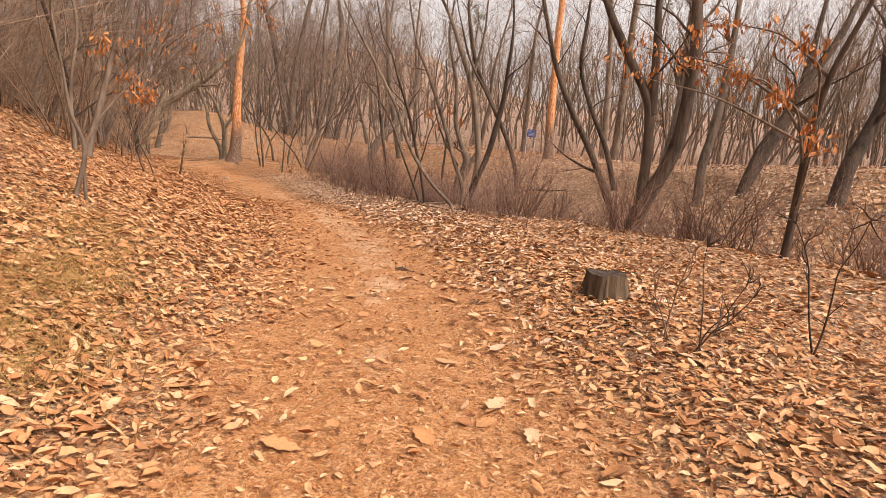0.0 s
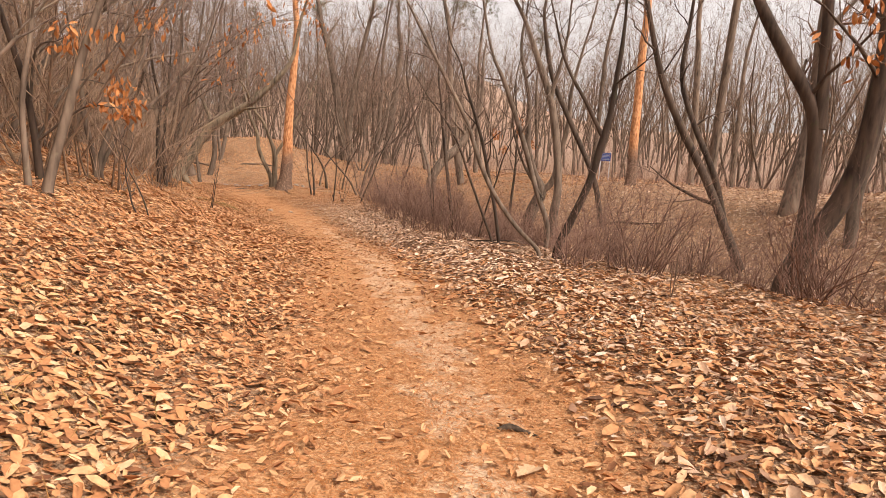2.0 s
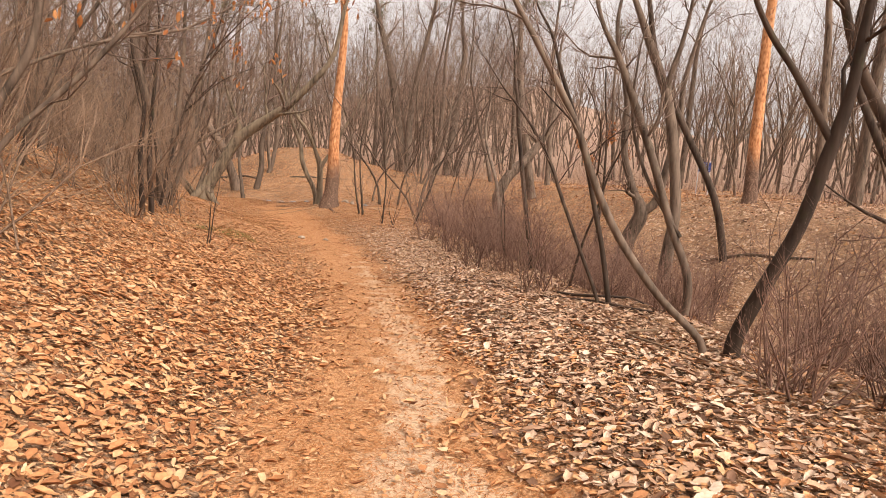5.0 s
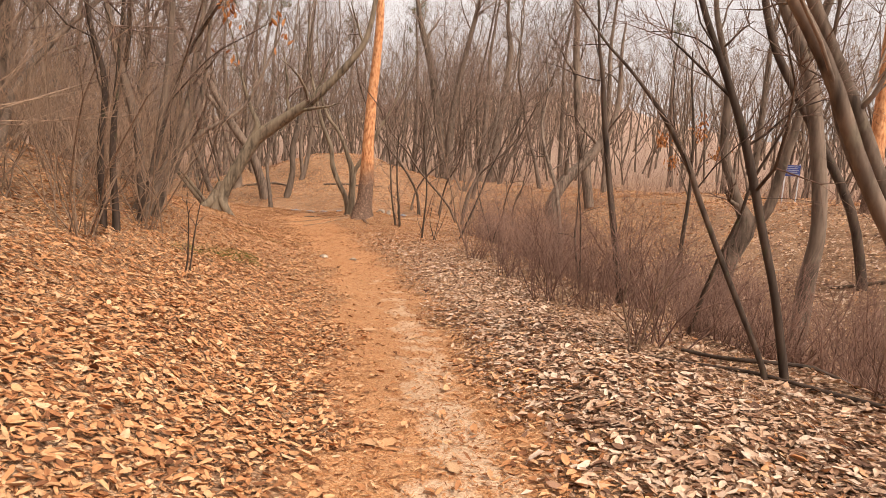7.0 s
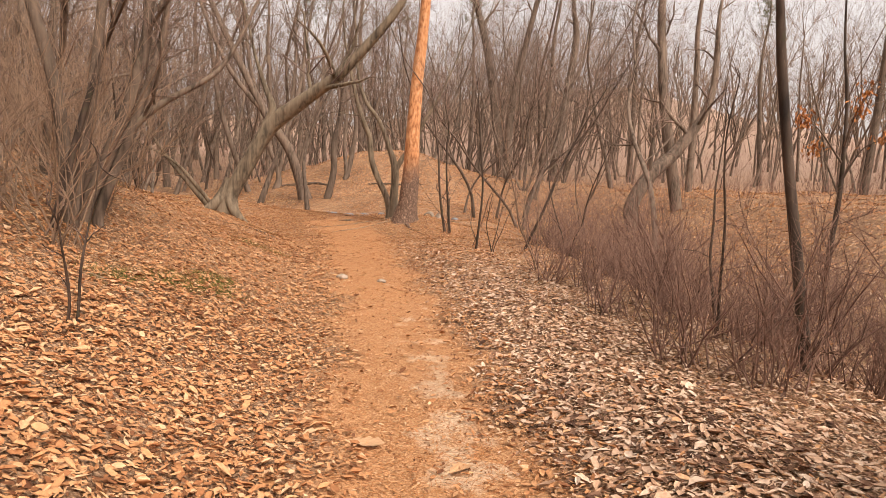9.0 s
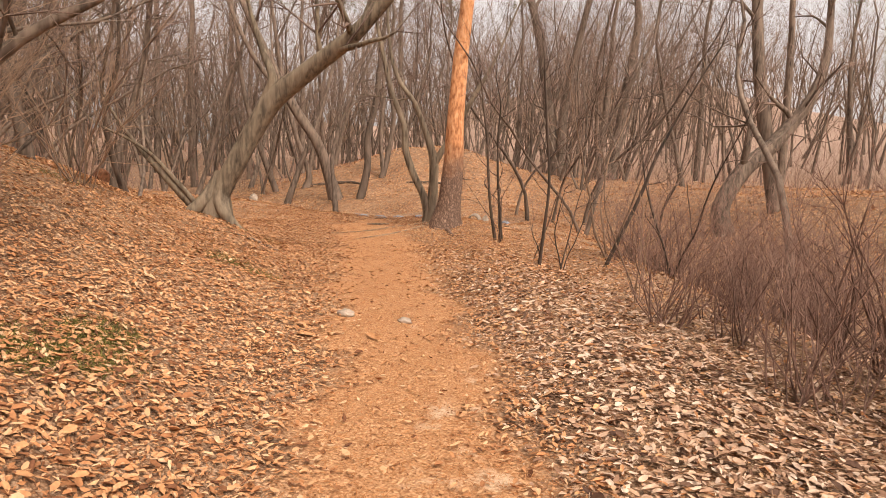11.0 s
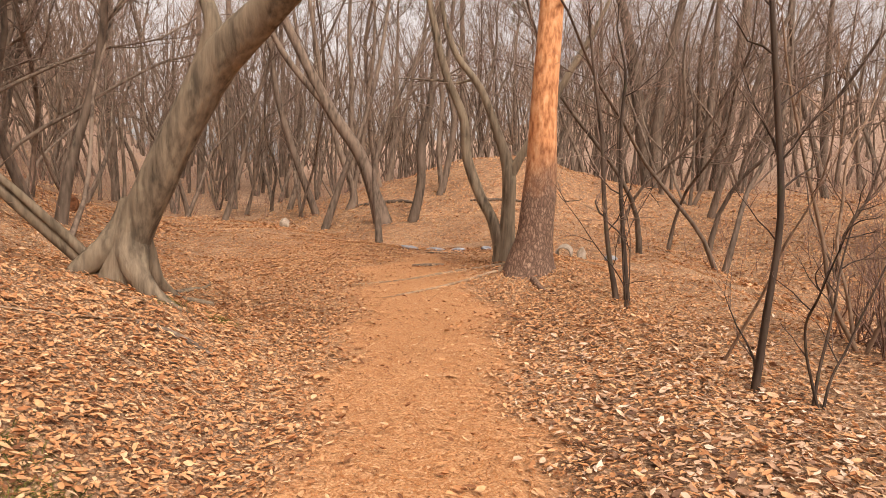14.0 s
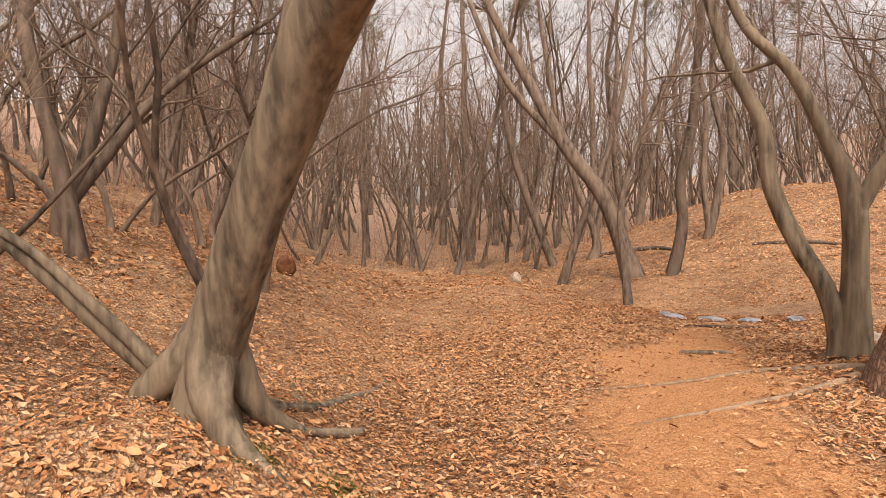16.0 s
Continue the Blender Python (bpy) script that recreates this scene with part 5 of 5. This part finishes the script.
laid("dead_branch", [(-1.9, 16.9, 0.012), (-1.3, 16.6, 0.016), (-0.7, 16.2, 0.02), (-0.2, 15.7, 0.02)], BARK_DARK, "fallen thin branch at the shelf edge", "branch", 126, 2.0)
laid("dead_branch", [(-1.5, 17.3, 0.02), (-0.9, 16.9, 0.022), (-0.1, 16.8, 0.02), (0.4, 16.5, 0.01)], BARK_DARK, "dark fallen branch at the shelf edge", "branch", 127, 2.5)
laid("dead_branch", [(-0.6, 6.54, 0.012), (-0.54, 6.57, 0.02), (-0.46, 6.55, 0.012), (-0.38, 6.52, 0.005)], WOOD_OLD, "short dark stick on the trail", "branch", 128, 0.9)
laid("dead_branch", [(-0.3, 14.6, 0.012), (-0.7, 14.0, 0.013), (-0.3, 13.4, 0.01), (0.3, 13.1, 0.005)], ROOT, "pale broken branch at the shelf edge", "branch", 129, 6.0)
laid("fallen_log", [(-17.6, 38.9, 0.04), (-16.4, 39.3, 0.055), (-15.2, 39.6, 0.03)], BARK, "dark fallen log below the knoll", "log", 130, 0.7)
laid("fallen_log", [(-22.0, 37.8, 0.05), (-20.6, 38.4, 0.07), (-19.4, 38.3, 0.045)], BARK, "fallen log across the stream bed", "log", 131, 0.8)
laid("fallen_log", [(2.2, 24.6, 0.03), (3.4, 24.1, 0.045), (4.4, 23.1, 0.03)], WOOD_OLD, "dark rotting log on the far bank", "log", 132, 0.7)


def pipe():
    g = np.random.default_rng(66)
    x, y = -11.6, 32.6
    z = gz(x, y)
    n = 28
    a = np.arange(n) * 2 * np.pi / n
    rows = [np.stack([r * np.cos(a), np.full(n, d), r * np.sin(a)], -1) for r, d in ((0.17, 0.45), (0.175, 0), (0.145, 0), (0.14, 0.4))]
    m = np.arange(4 * n).reshape(4, n)
    nx = np.roll(m, -1, 1)
    ob = new("drain_pipe", mesh_from("drain_pipe", np.concatenate(rows), np.stack([m[:-1], nx[:-1], nx[1:], m[1:]], -1).reshape(-1, 4), PIPE))
    ob.matrix_world = pose(x, y, z + 0.12, 5, 0, 14)
    tagged(ob, "short open pipe end lying in leaves behind the pine", "pipe")


pipe()
stone(-20.3, 26.8, 0.22, 0.2, 0.26, 15, 140, WOOD_RED, "rotten reddish-brown stump on the leafy bank", 0.35, "rotten_stump")
stone(-21.8, 34.0, 0.18, 0.15, 0.2, 15, 141, STONE, "small pale marker stone at the clearing", 0.35, "marker_stone")


def box(x0, x1, y0, y1, z0, z1, name, mat, bevel=0.006):
    bm = bmesh.new()
    bmesh.ops.create_cube(bm, size=1, matrix=Matrix.Translation(((x0 + x1) / 2, (y0 + y1) / 2, (z0 + z1) / 2)) @ Matrix.Diagonal((x1 - x0, y1 - y0, z1 - z0, 1)))
    bmesh.ops.bevel(bm, geom=bm.edges[:], offset=bevel, segments=2, affect="EDGES")
    me = bpy.data.meshes.new(name)
    bm.to_mesh(me)
    bm.free()
    me.materials.append(mat)
    return me


def sign():
    x, y = 4.94, 39.15
    z = gz(x, y)
    e = thing("sign_board", x, y, z, "small blue notice board on two pale posts", "sign")
    e.rotation_euler = (0, 0, radians(8))
    up = 2.99 - z
    part("post", box(-0.3, -0.26, -0.025, 0.025, -0.3, up + 0.3, "sign_post", SIGN_WHITE), e, "thin pale post")
    part("post", box(0.26, 0.3, -0.025, 0.025, -0.3, up + 0.3, "sign_post", SIGN_WHITE), e, "thin pale post")
    board = part("panel", box(-0.29, 0.29, -0.055, -0.03, up - 0.24, up + 0.24, "sign_panel", SIGN_BLUE), e, "blue painted panel")
    for k in range(5):
        part("text_line", box(-0.24, 0.24 - 0.06 * (k % 2), -0.061, -0.056, up + 0.16 - 0.08 * k, up + 0.19 - 0.08 * k, "sign_text", SIGN_TEXT, 0.002), board, "pale bar of writing")


sign()


# ---------------------------------------------------------------- grass and moss
def blades(name, x, y, n, spread, height, mat, label, seed, category):
    g = np.random.default_rng(seed)
    px, py = x + g.normal(0, spread, n), y + g.normal(0, spread, n)
    start = np.stack([px, py, ground(px, py) - 0.01], -1)
    way = np.concatenate([g.normal(0, 0.6, (n, 2)), np.ones((n, 1))], 1)
    line = grow_many(g, start, way, height * g.uniform(0.5, 1.2, n), np.full(n, 0.0028), 3, -0.9, 0.2)
    s = Soup()
    cones(s, line)
    tagged(new(name, s.mesh(name, mat)), label, category, kind="stuff")


for k, (x, y, n, sp, h) in enumerate(((-2.6, 4.2, 1100, 0.32, 0.3), (-2.2, 3.3, 900, 0.3, 0.28), (-3.0, 5.2, 700, 0.35, 0.28), (-0.2, 9.6, 120, 0.2, 0.16), (-3.4, 6.6, 160, 0.3, 0.18), (-2.9, 3.0, 300, 0.4, 0.22))):
    blades("dry_grass", x, y, n, sp, h, GRASS_DRY, "tuft of dry straw grass among leaves on the bank", 150 + k, "grass")
for k, (x, y, n, sp) in enumerate(((-8.42, 18.5, 900, 0.16), (-8.5, 19.1, 800, 0.16), (-8.2, 18.85, 500, 0.14), (-10.3, 21.85, 420, 0.14), (-9.8, 21.95, 260, 0.12), (-12.3, 24.05, 320, 0.07), (-12.05, 24.45, 300, 0.08), (-8.55, 17.9, 500, 0.16), (-13.4, 21.6, 200, 0.2))):
    blades("moss_patch", x, y, n * 2, sp, 0.085, MOSS, "patch of olive moss on the leafy bank", 170 + k, "moss")


# ---------------------------------------------------------------- single large leaves on and beside the trail
def lobed_leaf(seed):
    g = np.random.default_rng(seed)
    n = 9
    t = np.linspace(0, 1, n)
    half = 0.26 * np.sin(np.pi * t ** 0.8) ** 0.8 * (1 + 0.22 * np.cos(np.arange(n) * np.pi)) + 0.004
    bend = g.uniform(-0.1, 0.25)
    rib = np.stack([t - 0.5, 0.05 * np.sin(t * 3 + g.uniform(0, 3)), 0.03 + bend * (t - 0.5) ** 2], -1)
    curl = g.uniform(0.05, 0.5)
    sides = [rib + np.stack([0.05 * t, sg * half, curl * half * g.uniform(0.4, 1.2)], -1) for sg in (-1, 1)]
    v = np.concatenate([sides[0], rib, sides[1]])
    i = np.arange(n - 1)
    f = np.concatenate([np.stack([i, i + n, i + n + 1, i + 1], -1), np.stack([i + n, i + 2 * n, i + 2 * n + 1, i + n + 1], -1)])
    return mesh_from("fallen_leaf", v, f, BIG_LEAF)


kinds = [lobed_leaf(500 + i) for i in range(6)]
SPOTS = [(-0.76, 3.01, 0.15), (0.24, 3.58, 0.14), (-0.13, 3.22, 0.13), (-1.40, 3.46, 0.13), (0.39, 3.27, 0.12), (-0.03, 4.14, 0.14), (0.18, 3.40, 0.11), (-0.85, 5.38, 0.13), (-1.09, 5.54, 0.11), (-0.46, 6.13, 0.14), (-0.02, 5.46, 0.13), (0.25, 5.40, 0.12), (-2.29, 4.84, 0.14), (-0.72, 8.58, 0.16), (-2.06, 8.86, 0.12), (-2.81, 8.13, 0.18), (-3.72, 13.79, 0.15), (-3.64, 13.88, 0.13)]
SPOTS += [(-3.14, 13.67, 0.14), (-5.18, 17.01, 0.20), (-4.51, 16.98, 0.16), (-5.40, 16.26, 0.14), (-8.07, 20.74, 0.16), (-8.33, 21.00, 0.15), (-7.57, 21.07, 0.14), (-7.90, 20.95, 0.12), (-9.77, 23.78, 0.12), (-9.53, 24.83, 0.11), (-8.85, 25.16, 0.12), (-10.57, 23.58, 0.17), (-10.36, 24.15, 0.15), (-8.43, 25.40, 0.15), (-11.34, 25.95, 0.10), (-12.29, 23.31, 0.12), (-12.10, 23.67, 0.15), (-11.24, 27.42, 0.13)]
for k, (x, y, size) in enumerate(SPOTS):
    leaf = new("fallen_leaf", kinds[k % 6])
    leaf.matrix_world = pose(x, y, gz(x, y) + 0.012, 6 * math.sin(k * 2.3), 8 * math.cos(k * 1.7), k * 67) @ Matrix.Diagonal((size * 1.25, size * 1.25, size * 1.25, 1))
    tagged(leaf, "large curled pale tan leaf fallen on the trail", "leaf", "large fallen leaves")

# ---------------------------------------------------------------- fallen leaves
def scatter(seed, n, xlo, xhi, ylo, yhi, keep):
    g = np.random.default_rng(seed)
    x, y = g.uniform(xlo, xhi, n), g.uniform(ylo, yhi, n)
    ok = g.random(n) < keep(x, y)
    return x[ok], y[ok], g


OUTLINES = {6: ((0, 0), (0.26, -0.21), (0.7, -0.25), (1, 0.02), (0.74, 0.23), (0.3, 0.25), (0.5, 0)),
            4: ((0, 0), (0.45, -0.29), (1, 0), (0.55, 0.29), (0.5, 0)),
            2: ((0, 0), (0.45, -0.3), (1, 0), (0.55, 0.3))}


def leaf_soup(x, y, g, lo, hi, folds, curl=1.0, lift=0.03):
    """Loose dry leaves: outline, cupping and tilt differ from leaf to leaf."""
    n, shape = len(x), np.array(OUTLINES[folds])
    k = len(shape)
    if folds == 2:
        fan, rise = np.array([(0, 1, 2), (0, 2, 3)]), np.array([0, 1, 0.3, 1])
    else:
        fan = np.array([(i, (i + 1) % folds, folds) for i in range(folds)])
        rise = np.array([0.2, 1, 1, 0.5, 1, 1, 0] if folds == 6 else [0.2, 1, 0.5, 1, 0])
    s = g.uniform(lo, hi, (n, 1)) * (0.6 + 0.4 * g.random((n, 1))) * np.interp(y, [14, 20], [1, 0.72])[:, None]
    wide = g.uniform(0.55, 1.25, (n, 1))
    u = (shape[:, 0] - 0.5)[None] * s
    v = (shape[:, 1][None] * wide + g.uniform(-0.12, 0.12, (n, 1)) * (shape[:, 0] * (1 - shape[:, 0]) * 4)[None]) * s * 0.85
    h = rise[None] * s * g.uniform(-0.08, 0.24, (n, 1)) * curl + (g.uniform(-0.2, 0.3, (n, 1)) * curl) * np.abs(shape[:, 0] - 0.5)[None] * s + g.normal(0, 0.025, (n, k)) * s
    ty, tp = g.normal(0, 0.2, (n, 1)), g.normal(0, 0.24, (n, 1))
    h2 = h + u * np.tan(np.clip(ty, -0.7, 0.7)) + v * np.tan(np.clip(tp, -0.7, 0.7))
    a = g.uniform(0, 2 * np.pi, (n, 1))
    px = x[:, None] + u * np.cos(a) - v * np.sin(a)
    py = y[:, None] + u * np.sin(a) + v * np.cos(a)
    z0 = ground(x, y)
    slope_x = (ground(x + 0.1, y) - z0)[:, None] / 0.1
    slope_y = (ground(x, y + 0.1) - z0)[:, None] / 0.1
    pz = z0[:, None] + h2 + slope_x * (px - x[:, None]) + slope_y * (py - y[:, None])
    pz = pz + 0.006 + lift * g.random((n, 1)) + 0.25 * np.maximum(-h2.min(1, keepdims=True), 0)
    verts = np.stack([px, py, pz], -1).reshape(-1, 3)
    faces = (fan[None] + (np.arange(n) * k)[:, None, None]).reshape(-1, 3)
    return verts, faces


def bed(d, p):
    """How far the ground lies under leaves: bare on the trail, full on bank and shelf."""
    return np.clip(1.05 - trail_amount(d, p) * 1.05, 0, 1) ** 1.2


def pale_side(d, p):
    return np.clip((d - 0.6) / 0.8, 0, 1) * np.interp(p, [4, 6.5, 8, 10, 11.5, 13], [0.0, 0.4, 0.95, 0.9, 0.3, 0.0])


def litter(seed, n, area, keep, folds, warm, pale_size, curl=1.0, lift=0.03, name="leaf_litter", labels=("thick litter of dry tan and orange leaves", "litter of large pale curled leaves beside the trail")):
    """Leaves of two colours strewn over an area, as thickly as keep says."""
    x, y, g = scatter(seed, n, *area, lambda a, b: 1.0)
    d, p = along(TRAIL, x, y)
    ok = g.random(len(x)) < keep(x, y, d, p)
    x, y, d, p = x[ok], y[ok], d[ok], p[ok]
    pale = g.random(len(x)) < pale_side(d, p)
    for mask, mat, size, label, key in ((~pale, LITTER_WARM, warm, labels[0], name), (pale, LITTER_PALE, pale_size, labels[1], "pale_" + name)):
        if mask.any():
            v, f = leaf_soup(x[mask], y[mask], g, *size, folds, curl, lift)
            tagged(new(key, mesh_from(key, v, f, mat, folds == 6)), label, "leaves", kind="stuff")


litter(1, 440000, (-17, 4.5, 1, 33), lambda x, y, d, p: (np.abs(d) < 2.7) * np.clip(bed(d, p) + 0.08, 0, 1) * np.interp(y, [14, 20], [0.9, 1.0]), 6, (0.05, 0.115), (0.075, 0.145), lift=0.04)
litter(6, 420000, (-21, 8, 1, 38), lambda x, y, d, p: ((np.abs(d) >= 2.7) & (np.abs(d) < 6)) * (0.75 + 0.25 * np.clip(4 - np.abs(d), 0, 1)), 4, (0.055, 0.125), (0.08, 0.15))
litter(7, 330000, (-26, 22, -1, 48), lambda x, y, d, p: (np.abs(d) >= 6) * np.clip(1.5 - np.abs(d) / np.where(d > 0, 20, 14), 0, 1), 2, (0.1, 0.2), (0.1, 0.2), 1.2, 0.05)
litter(2, 60000, (-55, 35, -4, 68), lambda x, y, d, p: np.clip((np.abs(d) - 9) / 8, 0, 1) * np.clip(1.4 - np.hypot(x + 7, y - 22) / 45, 0, 1), 2, (0.16, 0.32), (0.16, 0.32), 0.8, name="far_leaf_litter", labels=("dry leaves over the floor of the wood",) * 2)

# fallen pine needles on the trail
x, y, g = scatter(3, 1300000, -14, 2.5, 1, 31, lambda a, b: trail_amount(*along(TRAIL, a, b)) * np.interp(b, [1, 9, 12, 19, 22, 31], [1, 0.8, 0.3, 0.3, 0.55, 0.5]))
n = len(x)
a, ln = g.uniform(0, 6.283, n), g.uniform(0.05, 0.1, n)
z = ground(x, y) + 0.004 + g.random(n) * 0.012
v = np.stack([np.stack([x - np.sin(a) * 0.0021, y + np.cos(a) * 0.0021, z], -1), np.stack([x + np.sin(a) * 0.0021, y - np.cos(a) * 0.0021, z], -1),
              np.stack([x + np.cos(a) * ln, y + np.sin(a) * ln, z + g.normal(0, 0.006, n)], -1)], 1).reshape(-1, 3)
tagged(new("fallen_needles", mesh_from("fallen_needles", v, np.arange(n * 3).reshape(-1, 3), NEEDLE, False)), "fallen orange pine needles on the trail", "needles", kind="stuff")

# crumbs of leaf on the trail
x, y, g = scatter(4, 480000, -15, 3, 1, 32, lambda a, b: np.clip(trail_amount(*along(TRAIL, a, b)) * 1.3, 0, 1) * np.interp(b, [1, 12, 14, 32], [0.6, 0.6, 0.8, 0.8]))
v, f = leaf_soup(x, y, g, 0.015, 0.05, 2, 0.7, 0.006)
tagged(new("leaf_crumbs", mesh_from("leaf_crumbs", v, f, CRUMB, False)), "crumbs of trodden leaf on the trail", "leaves", kind="stuff")

# smaller broken leaves under and between the large ones
litter(5, 640000, (-17, 6, 1, 31), lambda x, y, d, p: np.clip(bed(d, p) + 0.1, 0, 1) * np.clip((4.6 - np.abs(d)) / 1.5, 0, 1), 2, (0.03, 0.075), (0.035, 0.08), 1.0, 0.022, "broken_leaf_litter", ("small broken dry leaves between the large ones",) * 2)
